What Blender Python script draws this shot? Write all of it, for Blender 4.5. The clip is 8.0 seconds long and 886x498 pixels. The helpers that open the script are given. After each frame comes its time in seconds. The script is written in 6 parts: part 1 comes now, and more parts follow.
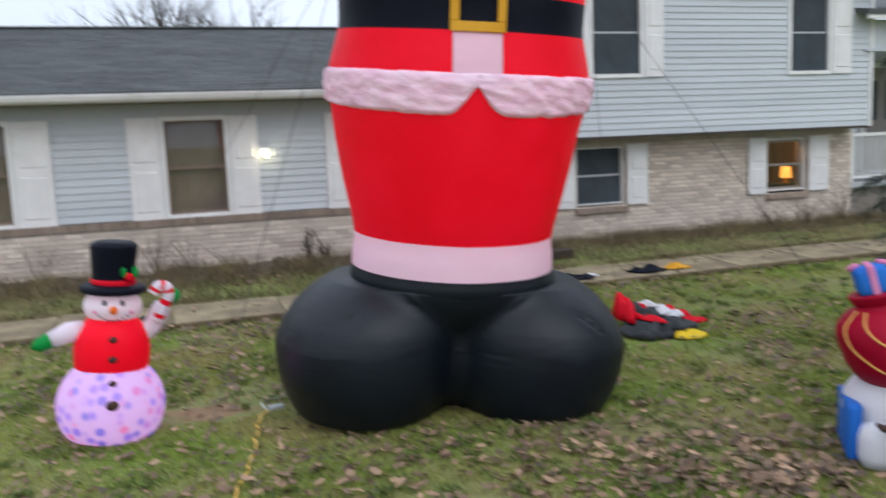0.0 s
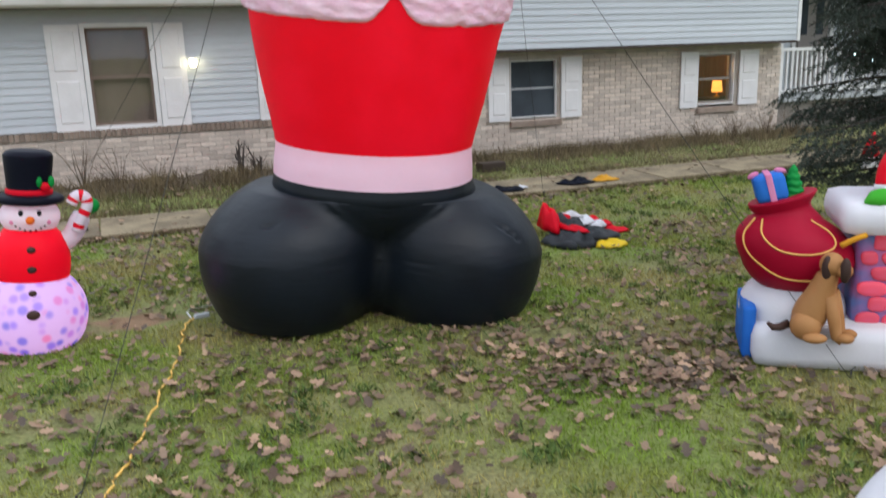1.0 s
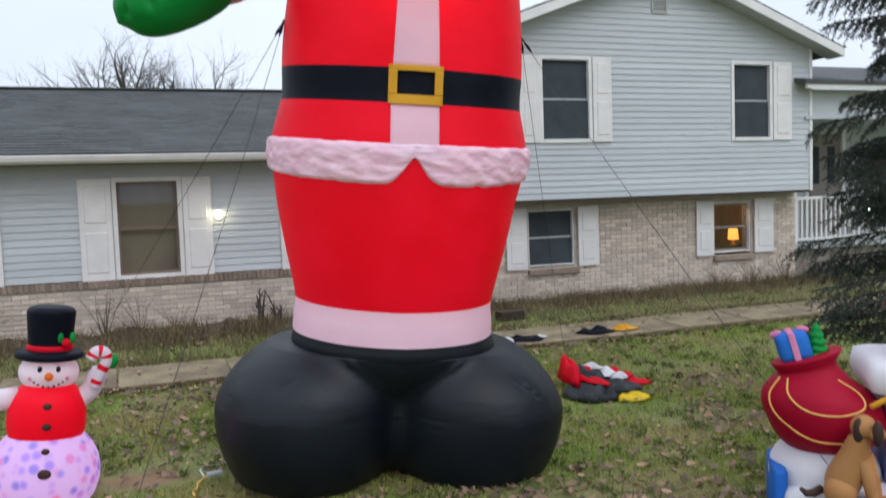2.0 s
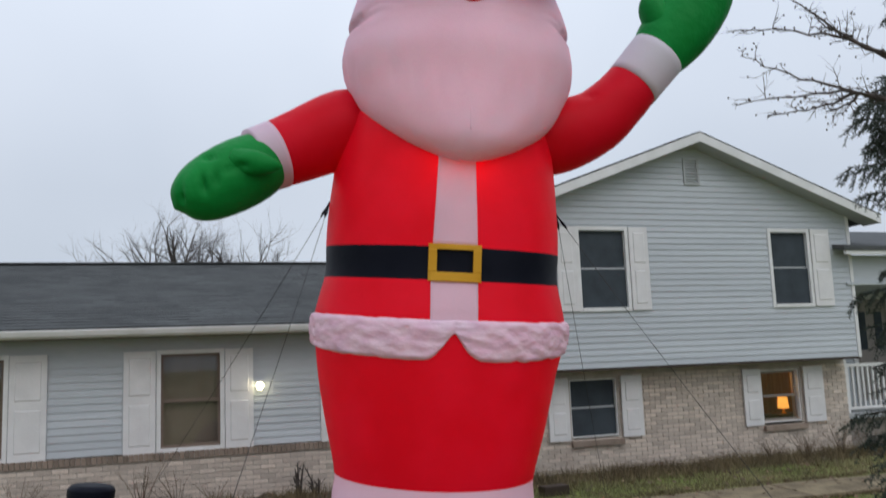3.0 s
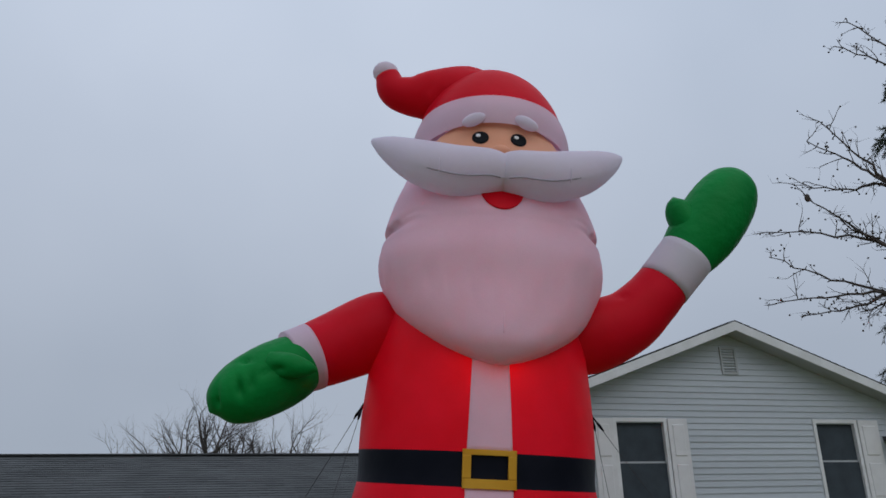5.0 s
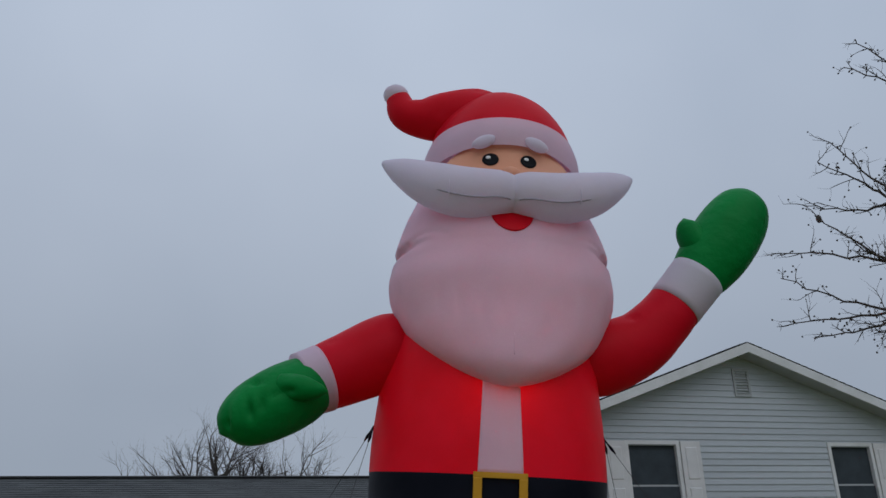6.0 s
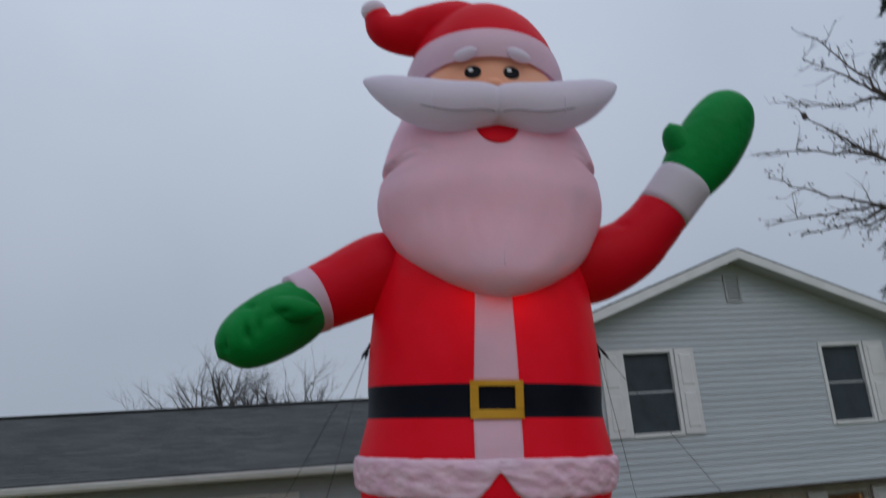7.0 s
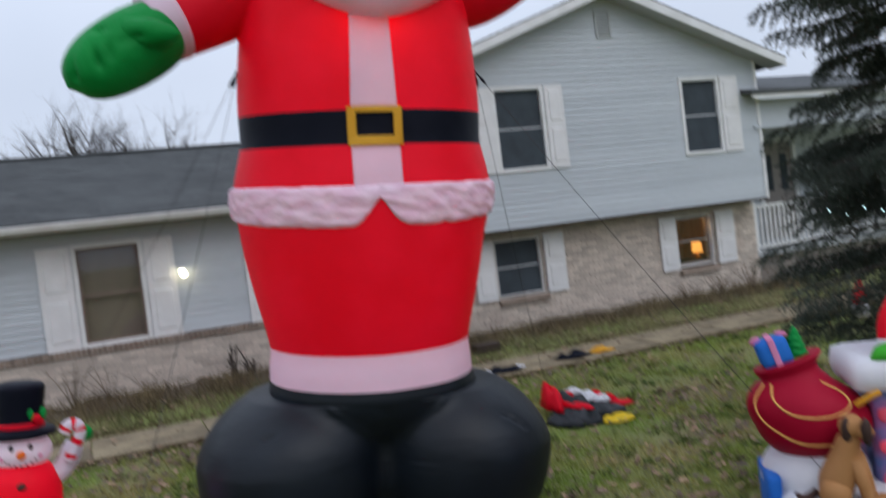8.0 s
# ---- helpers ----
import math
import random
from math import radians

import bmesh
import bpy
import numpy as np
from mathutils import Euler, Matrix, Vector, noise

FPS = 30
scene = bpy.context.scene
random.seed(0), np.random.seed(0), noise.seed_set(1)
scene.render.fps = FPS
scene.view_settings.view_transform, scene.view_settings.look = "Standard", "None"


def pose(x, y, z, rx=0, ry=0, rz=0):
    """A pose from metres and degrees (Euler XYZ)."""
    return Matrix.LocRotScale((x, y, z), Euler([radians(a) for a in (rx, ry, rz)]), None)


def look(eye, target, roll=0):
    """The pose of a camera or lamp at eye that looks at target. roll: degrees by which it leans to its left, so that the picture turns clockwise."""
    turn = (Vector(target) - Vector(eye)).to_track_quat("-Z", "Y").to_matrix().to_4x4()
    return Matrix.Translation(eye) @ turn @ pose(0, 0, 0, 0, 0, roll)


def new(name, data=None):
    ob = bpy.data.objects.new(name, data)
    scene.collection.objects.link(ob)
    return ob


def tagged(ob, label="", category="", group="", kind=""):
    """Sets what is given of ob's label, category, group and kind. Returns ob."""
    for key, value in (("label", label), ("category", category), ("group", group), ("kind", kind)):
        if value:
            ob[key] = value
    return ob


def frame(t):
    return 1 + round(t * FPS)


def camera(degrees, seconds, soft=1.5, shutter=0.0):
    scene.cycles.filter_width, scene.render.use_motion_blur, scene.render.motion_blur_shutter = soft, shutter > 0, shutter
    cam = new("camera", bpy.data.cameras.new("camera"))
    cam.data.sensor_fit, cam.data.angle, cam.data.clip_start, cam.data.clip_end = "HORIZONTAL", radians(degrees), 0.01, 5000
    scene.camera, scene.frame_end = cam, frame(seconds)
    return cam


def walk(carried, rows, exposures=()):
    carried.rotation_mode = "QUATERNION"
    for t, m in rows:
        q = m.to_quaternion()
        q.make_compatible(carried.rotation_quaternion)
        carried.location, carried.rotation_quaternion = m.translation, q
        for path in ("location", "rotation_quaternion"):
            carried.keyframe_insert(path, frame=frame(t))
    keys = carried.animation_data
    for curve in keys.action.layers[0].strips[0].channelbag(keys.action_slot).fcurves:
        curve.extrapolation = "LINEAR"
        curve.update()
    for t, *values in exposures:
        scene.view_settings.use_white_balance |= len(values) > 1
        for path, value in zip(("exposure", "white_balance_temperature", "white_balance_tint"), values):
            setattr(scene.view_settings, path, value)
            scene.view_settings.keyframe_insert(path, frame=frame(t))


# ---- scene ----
cam = camera(55.7, 8.0, 1.5, 0.4)
PATH = [
    (0, (0.106, 0.335, 2.074), (0.721, 2.219, 1.807), -2.3),
    (0.2, (0.162, 0.276, 2.044), (0.896, 2.106, 1.71), -0.9),
    (0.5, (0.247, 0.188, 2.0), (1.036, 1.961, 1.516), 0.5),
    (0.7, (0.243, 0.178, 2.017), (0.991, 1.952, 1.473), -0.6),
    (1, (0.238, 0.164, 2.042), (0.954, 1.971, 1.573), -1.8),
    (1.2, (0.255, 0.166, 2.043), (0.965, 1.993, 1.644), -2.3),
    (2.3, (0.245, 0.184, 2.166), (0.935, 2.061, 2.149), -1.8),
    (2.5, (0.237, 0.144, 2.165), (0.907, 2.027, 2.236), -2.1),
    (3, (0.234, 0.111, 2.211), (0.857, 1.994, 2.471), -2.3),
    (3.5, (0.238, 0.103, 2.267), (0.831, 1.966, 2.687), -2.8),
    (4, (0.23, 0.064, 2.312), (0.805, 1.904, 2.845), -2.7),
    (4.5, (0.224, 0.04, 2.341), (0.778, 1.861, 2.954), -2.4),
    (5, (0.219, 0.028, 2.356), (0.75, 1.833, 3.034), -2.0),
    (6.5, (0.219, 0.019, 2.35), (0.706, 1.817, 3.077), -2.3),
    (7, (0.247, 0.033, 2.269), (0.774, 1.879, 2.83), -4.8),
    (7.2, (0.223, 0.079, 2.259), (0.79, 1.941, 2.716), -6.0),
    (7.5, (0.186, 0.148, 2.243), (0.815, 2.025, 2.525), -6.4),
    (7.7, (0.201, 0.182, 2.201), (0.879, 2.057, 2.37), -7.0),
    (8, (0.224, 0.234, 2.139), (1.011, 2.072, 2.086), -6.9),
]
# exposure and white balance follow the phone: it closes and turns a little cooler as the sky fills the view
STOPS = [(0.0, 0.38, 6650, 10), (0.5, 0.48, 6750, 10), (1.2, 0.48, 6750, 10), (2.5, 0.08, 6750, 10), (3.0, -0.2, 6800, 10), (3.5, -0.48, 6650, 10), (4.5, -0.72, 6550, 10),
         (5.2, -0.88, 6450, 10), (6.5, -1.06, 6350, 9), (7.0, -0.88, 6450, 10), (7.5, -0.56, 6500, 11), (8.0, -0.07, 6500, 12)]
walk(cam, [(t, look(eye, target, roll)) for t, eye, target, roll in PATH], STOPS)

# ---- sky and light: an overcast winter afternoon ----
SUN_UP, SUN_TURN = 38.0, 200.0
world = bpy.data.worlds.new("overcast_sky")
scene.world = world
world.use_nodes = True
wn, wl = world.node_tree.nodes, world.node_tree.links
wn.clear()
w_out, w_bg = wn.new("ShaderNodeOutputWorld"), wn.new("ShaderNodeBackground")
w_sky = wn.new("ShaderNodeTexSky")
w_sky.sky_type, w_sky.sun_disc = "NISHITA", False
w_sky.sun_elevation, w_sky.sun_rotation = radians(SUN_UP), radians(SUN_TURN)
w_sky.air_density, w_sky.dust_density = 1.0, 3.0
w_tex, w_noise, w_ramp, w_mix = wn.new("ShaderNodeTexCoord"), wn.new("ShaderNodeTexNoise"), wn.new("ShaderNodeValToRGB"), wn.new("ShaderNodeMixRGB")
w_noise.inputs["Scale"].default_value, w_noise.inputs["Detail"].default_value = 1.3, 4
w_ramp.color_ramp.elements[0].position, w_ramp.color_ramp.elements[1].position = 0.3, 0.72
w_ramp.color_ramp.elements[0].color, w_ramp.color_ramp.elements[1].color = (5.75, 6.7, 8.25, 1), (7.65, 8.55, 10.1, 1)
w_mix.inputs[0].default_value = 0.9
wl.new(w_tex.outputs["Generated"], w_noise.inputs["Vector"])
wl.new(w_noise.outputs["Fac"], w_ramp.inputs["Fac"])
wl.new(w_sky.outputs["Color"], w_mix.inputs[1])
wl.new(w_ramp.outputs["Color"], w_mix.inputs[2])
# an overcast sky is brighter overhead than at the horizon
w_sep, w_rise, w_mul = wn.new("ShaderNodeSeparateXYZ"), wn.new("ShaderNodeValToRGB"), wn.new("ShaderNodeMixRGB")
w_mul.blend_type, w_mul.inputs[0].default_value = "MULTIPLY", 1.0
for at, k in ((0.2, 0.99), (0.42, 1.22), (0.65, 1.48)):
    w_rise.color_ramp.elements.new(at).color = (k, k, k, 1)
w_rise.color_ramp.elements[0].color, w_rise.color_ramp.elements[-1].color = (0.94, 0.94, 0.94, 1), (1.75, 1.75, 1.75, 1)
wl.new(w_tex.outputs["Generated"], w_sep.inputs[0]), wl.new(w_sep.outputs["Z"], w_rise.inputs["Fac"])
wl.new(w_mix.outputs["Color"], w_mul.inputs[1]), wl.new(w_rise.outputs["Color"], w_mul.inputs[2])
wl.new(w_mul.outputs["Color"], w_bg.inputs["Color"])
w_bg.inputs["Strength"].default_value = 0.105
wl.new(w_bg.outputs["Background"], w_out.inputs["Surface"])

sun_data = bpy.data.lights.new("sun", "SUN")
sun_data.energy, sun_data.angle, sun_data.color = 0.5, radians(40), (1.0, 0.97, 0.93)
sun = new("sun", sun_data)
sun.matrix_world = look((0, 0, 20), (0 - 20 * math.sin(radians(SUN_TURN)) * -1, 20 * math.cos(radians(SUN_TURN)) * -1, 0))


# ---- materials ----
def mat(name, colour, rough=0.6, metal=0.0, second=None, scale=4.0, fine=0.0, fine_scale=80.0, bump=0.0, bump_scale=60.0,
        spread=0.0, see=0.0, glow=None, glow_power=0.0, dull=0.5, stretch=(1, 1, 1), detail=4.0):
    """Procedural surface: a colour broken by a second one in patches, fine grain, bump and a spread from piece to piece."""
    m = bpy.data.materials.new(name)
    m.use_nodes = True
    n, l = m.node_tree.nodes, m.node_tree.links
    b = n["Principled BSDF"]
    b.inputs["Roughness"].default_value, b.inputs["Metallic"].default_value = rough, metal
    tex, mp = n.new("ShaderNodeTexCoord"), n.new("ShaderNodeMapping")
    mp.inputs["Scale"].default_value = stretch
    l.new(tex.outputs["Object"], mp.inputs["Vector"])
    col = n.new("ShaderNodeRGB")
    col.outputs[0].default_value = (*colour, 1)
    socket = col.outputs[0]
    if second:
        ns, rp, mx = n.new("ShaderNodeTexNoise"), n.new("ShaderNodeValToRGB"), n.new("ShaderNodeMixRGB")
        ns.inputs["Scale"].default_value, ns.inputs["Detail"].default_value = scale, detail
        rp.color_ramp.elements[0].position, rp.color_ramp.elements[1].position = 0.38, 0.64
        l.new(mp.outputs["Vector"], ns.inputs["Vector"]), l.new(ns.outputs["Fac"], rp.inputs["Fac"])
        l.new(rp.outputs["Color"], mx.inputs[0]), l.new(socket, mx.inputs[1])
        mx.inputs[2].default_value = (*second, 1)
        socket = mx.outputs[0]
    if fine:
        ns, mr, mx = n.new("ShaderNodeTexNoise"), n.new("ShaderNodeMapRange"), n.new("ShaderNodeHueSaturation")
        ns.inputs["Scale"].default_value, ns.inputs["Detail"].default_value = fine_scale, 3
        mr.inputs["To Min"].default_value, mr.inputs["To Max"].default_value = 1 - fine, 1 + fine
        mr.inputs["From Min"].default_value, mr.inputs["From Max"].default_value = 0.3, 0.7
        l.new(mp.outputs["Vector"], ns.inputs["Vector"]), l.new(ns.outputs["Fac"], mr.inputs["Value"])
        l.new(mr.outputs["Result"], mx.inputs["Value"]), l.new(socket, mx.inputs["Color"])
        socket = mx.outputs[0]
    if spread:
        oi, gi, ad, mr, mx = n.new("ShaderNodeObjectInfo"), n.new("ShaderNodeNewGeometry"), n.new("ShaderNodeMath"), n.new("ShaderNodeMapRange"), n.new("ShaderNodeHueSaturation")
        fr = n.new("ShaderNodeMath")
        ad.operation, fr.operation = "ADD", "FRACT"
        l.new(oi.outputs["Random"], ad.inputs[0]), l.new(gi.outputs["Random Per Island"], ad.inputs[1]), l.new(ad.outputs[0], fr.inputs[0])
        mr.inputs["To Min"].default_value, mr.inputs["To Max"].default_value = 1 - spread, 1 + spread
        l.new(fr.outputs[0], mr.inputs["Value"]), l.new(mr.outputs["Result"], mx.inputs["Value"]), l.new(socket, mx.inputs["Color"])
        socket = mx.outputs[0]
    l.new(socket, b.inputs["Base Color"])
    if bump:
        ns, bp = n.new("ShaderNodeTexNoise"), n.new("ShaderNodeBump")
        ns.inputs["Scale"].default_value, ns.inputs["Detail"].default_value = bump_scale, 3
        bp.inputs["Strength"].default_value, bp.inputs["Distance"].default_value = bump, 0.02
        l.new(mp.outputs["Vector"], ns.inputs["Vector"]), l.new(ns.outputs["Fac"], bp.inputs["Height"]), l.new(bp.outputs["Normal"], b.inputs["Normal"])
    b.inputs["Specular IOR Level"].default_value = dull
    if glow:
        b.inputs["Emission Color"].default_value, b.inputs["Emission Strength"].default_value = (*glow, 1), glow_power
    if see:
        tr, ms = n.new("ShaderNodeBsdfTranslucent"), n.new("ShaderNodeMixShader")
        l.new(socket, tr.inputs["Color"])
        ms.inputs[0].default_value = see
        l.new(b.outputs[0], ms.inputs[1]), l.new(tr.outputs[0], ms.inputs[2]), l.new(ms.outputs[0], n["Material Output"].inputs["Surface"])
    return m


def nylon(name, colour, second, see=0.25, dull=0.12, bump=0.3, bs=4.5):
    return mat(name, colour, 0.45, second=second, scale=2.2, fine=0.04, fine_scale=220, bump=bump, bump_scale=bs, see=see, dull=dull)


RED = nylon("red_nylon", (0.78, 0.005, 0.02), (0.84, 0.008, 0.03), 0.28)
WHITE = nylon("white_nylon", (0.86, 0.79, 0.89), (0.9, 0.84, 0.93), 0.4)
# white cloth; the pink of red light scattered inside is in its colour
WHITE_PINK_LIT = nylon("white_nylon_tinted_by_inner_light", (0.84, 0.62, 0.75), (0.88, 0.66, 0.79), 0.3)
PLUSH = mat("white_plush_trim", (0.95, 0.74, 0.87), 0.7, second=(0.86, 0.59, 0.75), scale=7, fine=0.04, fine_scale=60, bump=0.5, bump_scale=14, see=0.22, stretch=(1, 1, 2.4))
BLACK = nylon("black_nylon", (0.0021, 0.0042, 0.0078), (0.0044, 0.008, 0.0135), 0.0, 0.32, 0.4, 4.0)
BELT = nylon("black_belt_nylon", (0.004, 0.005, 0.011), (0.007, 0.008, 0.015), 0.02, 0.08)
GOLD = nylon("gold_nylon", (0.66, 0.30, 0.02), (0.75, 0.38, 0.04), 0.15)
GREEN = nylon("green_nylon", (0.002, 0.22, 0.04), (0.005, 0.28, 0.055), 0.15, 0.12, 0.8, 8.0)
SKIN = nylon("peach_nylon", (0.9, 0.42, 0.26), (0.92, 0.47, 0.31), 0.15)
SEAM = mat("sewn_seam", (0.42, 0.37, 0.44), 0.8, fine=0.1)
PIPING = nylon("pale_gold_piping", (0.78, 0.42, 0.12), (0.82, 0.48, 0.16), 0.1)
EYE = mat("printed_black", (0.008, 0.009, 0.012), 0.7, dull=0.15)
EYE_WHITE = mat("printed_white", (0.85, 0.85, 0.85), 0.5)
ICE = nylon("bright_white_nylon", (0.82, 0.82, 0.86), (0.88, 0.87, 0.9), 0.3)
MAROON = nylon("dark_red_nylon", (0.36, 0.004, 0.025), (0.43, 0.008, 0.035), 0.2)
BLUE = nylon("blue_nylon", (0.02, 0.14, 0.55), (0.03, 0.2, 0.66), 0.2)
ROSE = nylon("pink_nylon", (0.75, 0.22, 0.42), (0.8, 0.3, 0.5), 0.2)
TAN = nylon("tan_nylon", (0.42, 0.2, 0.075), (0.5, 0.25, 0.1), 0.2)
BROWN = nylon("brown_nylon", (0.05, 0.03, 0.025), (0.08, 0.045, 0.035), 0.1)
STONE_RED = mat("printed_red_stones", (0.8, 0.085, 0.14), 0.5, second=(0.74, 0.12, 0.22), scale=5, spread=0.2, see=0.25, glow=(0.9, 0.06, 0.1), glow_power=0.18, bump=0.1)
MORTAR_BLUE = mat("printed_blue_joints", (0.10, 0.17, 0.42), 0.5, second=(0.48, 0.10, 0.26), scale=4)
FLAME = mat("lit_flame", (1, 0.5, 0.1), 0.5, glow=(1.0, 0.33, 0.04), glow_power=3.0)
ORANGE = nylon("orange_nylon", (0.85, 0.16, 0.02), (0.9, 0.2, 0.03), 0.2)
YELLOW = nylon("yellow_nylon", (0.8, 0.55, 0.02), (0.85, 0.6, 0.04), 0.2)
CORD = mat("yellow_cord_rubber", (0.8, 0.48, 0.1), 0.5, fine=0.15, fine_scale=30)
ROPE = mat("dark_cord", (0.03, 0.03, 0.03), 0.8)
SIDING = mat("pale_blue_grey_vinyl", (0.495, 0.53, 0.56), 0.5, second=(0.455, 0.49, 0.52), scale=1.3, fine=0.05, fine_scale=25, spread=0.04, bump=0.12, bump_scale=45, stretch=(0.25, 1, 3))
TRIM = mat("white_painted_trim", (0.76, 0.76, 0.76), 0.5, second=(0.68, 0.68, 0.67), scale=3, fine=0.05, bump=0.08)
SHUTTER = mat("white_shutter_plastic", (0.74, 0.73, 0.73), 0.5, second=(0.68, 0.67, 0.67), scale=4, fine=0.04, bump=0.08)
BRICK = mat("pale_tan_brick", (0.64, 0.555, 0.475), 0.9, second=(0.53, 0.445, 0.375), scale=3, fine=0.16, fine_scale=70, spread=0.2, bump=0.5, bump_scale=90)
CAPBRICK = mat("brown_cap_brick", (0.30, 0.235, 0.19), 0.9, second=(0.24, 0.18, 0.14), scale=9, fine=0.16, fine_scale=70, spread=0.25, bump=0.5, bump_scale=90)
JOINT = mat("grey_mortar", (0.48, 0.43, 0.38), 0.95, second=(0.4, 0.36, 0.32), scale=6, fine=0.15, bump=0.4)
SHINGLE = mat("dark_grey_asphalt_shingle", (0.080, 0.085, 0.086), 0.9, second=(0.062, 0.066, 0.067), scale=1.1, fine=0.25, fine_scale=120, spread=0.15, bump=0.5, bump_scale=150)
EAVE_SHADE = mat("shade_brown_eave", (0.12, 0.10, 0.085), 0.8, fine=0.1)
SOFFIT = mat("grey_soffit_panel", (0.42, 0.44, 0.45), 0.7, fine=0.05)
GLASS = mat("window_glass", (0.9, 0.95, 0.95), 0.02)
GLASS.node_tree.nodes["Principled BSDF"].inputs["Transmission Weight"].default_value = 1.0
GLASS.node_tree.nodes["Principled BSDF"].inputs["IOR"].default_value = 1.45
# dark mesh; its bluish tone stands in for sky reflected in the windows
SCREEN = mat("dark_screen_with_sky_tint", (0.062, 0.076, 0.088), 0.95, second=(0.05, 0.06, 0.07), scale=3, fine=0.08, fine_scale=90, dull=0.1)
CURTAIN = mat("taupe_curtain", (0.21, 0.155, 0.125), 0.95, second=(0.185, 0.135, 0.11), scale=1.5, fine=0.04)
PANEL = mat("wood_panelling", (0.45, 0.2, 0.07), 0.6, second=(0.36, 0.15, 0.05), scale=4, stretch=(6, 6, 0.5))
# furniture wood; also the painted shade under the overhang
WOOD_AND_SHADE = mat("dark_wood_and_overhang_shade", (0.035, 0.02, 0.012), 0.5, fine=0.2)
SHADE = mat("lit_lamp_shade", (1, 0.7, 0.3), 0.7, glow=(1.0, 0.40, 0.07), glow_power=1.3)
BULB = mat("lit_bulb", (1, 1, 0.9), 0.3, glow=(1.0, 0.93, 0.62), glow_power=9.0)
LED = mat("lit_led", (0.8, 1, 1), 0.3, glow=(0.6, 0.95, 1.0), glow_power=3.0)
CONCRETE = mat("weathered_concrete", (0.31, 0.245, 0.15), 0.9, second=(0.17, 0.13, 0.08), scale=2.5, fine=0.2, fine_scale=45, spread=0.06, bump=0.4, bump_scale=60)
MULCH = mat("dark_wet_mulch", (0.07, 0.05, 0.035), 0.95, second=(0.12, 0.09, 0.055), scale=14, fine=0.4, fine_scale=50, bump=1.0, bump_scale=40)
BARK = mat("grey_brown_bark", (0.085, 0.065, 0.055), 0.9, second=(0.05, 0.04, 0.035), scale=20, fine=0.2, bump=0.6)
FARBARK = mat("grey_twigs", (0.075, 0.064, 0.062), 0.9, fine=0.2)
NEEDLE = mat("blue_green_needles", (0.040, 0.060, 0.042), 0.7, second=(0.058, 0.076, 0.056), scale=5, spread=0.35)
DRYLEAF = mat("dry_brown_leaf", (0.36, 0.235, 0.15), 0.85, second=(0.16, 0.10, 0.065), scale=3, spread=0.6, see=0.12)
WETLEAF = mat("dark_wet_leaf", (0.095, 0.062, 0.038), 0.6, second=(0.17, 0.112, 0.068), scale=3, spread=0.6)
BLADE = mat("grass_blade", (0.205, 0.30, 0.032), 0.7, second=(0.36, 0.31, 0.10), scale=0.9, spread=0.4, see=0.2, detail=6)
TUFT = mat("dark_green_weed", (0.09, 0.145, 0.03), 0.7, second=(0.14, 0.18, 0.045), scale=1.5, spread=0.45, see=0.15)
STRAW = mat("dead_grass", (0.165, 0.135, 0.06), 0.8, second=(0.115, 0.115, 0.042), scale=1.2, spread=0.5, detail=6)
DRYSTEM = mat("dry_stems", (0.16, 0.115, 0.075), 0.9, spread=0.4)
WEED = mat("dead_weed", (0.10, 0.072, 0.04), 0.9, second=(0.16, 0.12, 0.06), scale=1.5, spread=0.5)
DOORPAINT = mat("grey_brown_door", (0.25, 0.22, 0.2), 0.5, fine=0.05)
GREYBOX = mat("grey_plastic_tarp", (0.022, 0.025, 0.028), 0.5, second=(0.045, 0.048, 0.052), scale=6, bump=0.6, bump_scale=12, dull=0.12)


def ground_material():
    m = mat("lawn_soil", (0.16, 0.205, 0.045), 0.95, second=(0.215, 0.20, 0.08), scale=0.9, fine=0.35, fine_scale=38, bump=1.0, bump_scale=55, detail=8)
    n, l = m.node_tree.nodes, m.node_tree.links
    b = n["Principled BSDF"]
    old = b.inputs["Base Color"].links[0].from_socket
    tex = n["Texture Coordinate"]
    off, sc, ln, nz, ad, rp, mx = (n.new("ShaderNodeVectorMath"), n.new("ShaderNodeVectorMath"), n.new("ShaderNodeVectorMath"), n.new("ShaderNodeTexNoise"),
                                   n.new("ShaderNodeMath"), n.new("ShaderNodeValToRGB"), n.new("ShaderNodeMixRGB"))
    off.operation, sc.operation, ln.operation = "SUBTRACT", "MULTIPLY", "LENGTH"
    off.inputs[1].default_value, sc.inputs[1].default_value = (0.3, 6.95, 0), (1.1, 2.2, 0)
    nz.inputs["Scale"].default_value = 5
    l.new(tex.outputs["Object"], off.inputs[0]), l.new(off.outputs[0], sc.inputs[0]), l.new(sc.outputs[0], ln.inputs[0])
    l.new(tex.outputs["Object"], nz.inputs["Vector"]), l.new(ln.outputs["Value"], ad.inputs[0]), l.new(nz.outputs["Fac"], ad.inputs[1])
    ad.operation = "ADD"
    rp.color_ramp.elements[0].position, rp.color_ramp.elements[1].position = 0.75, 1.1
    rp.color_ramp.elements[0].color, rp.color_ramp.elements[1].color = (1, 1, 1, 1), (0, 0, 0, 1)
    l.new(ad.outputs[0], rp.inputs["Fac"]), l.new(rp.outputs["Color"], mx.inputs[0]), l.new(old, mx.inputs[1])
    mx.inputs[2].default_value = (0.26, 0.165, 0.09, 1)
    l.new(mx.outputs[0], b.inputs["Base Color"])
    return m


LAWN = ground_material()


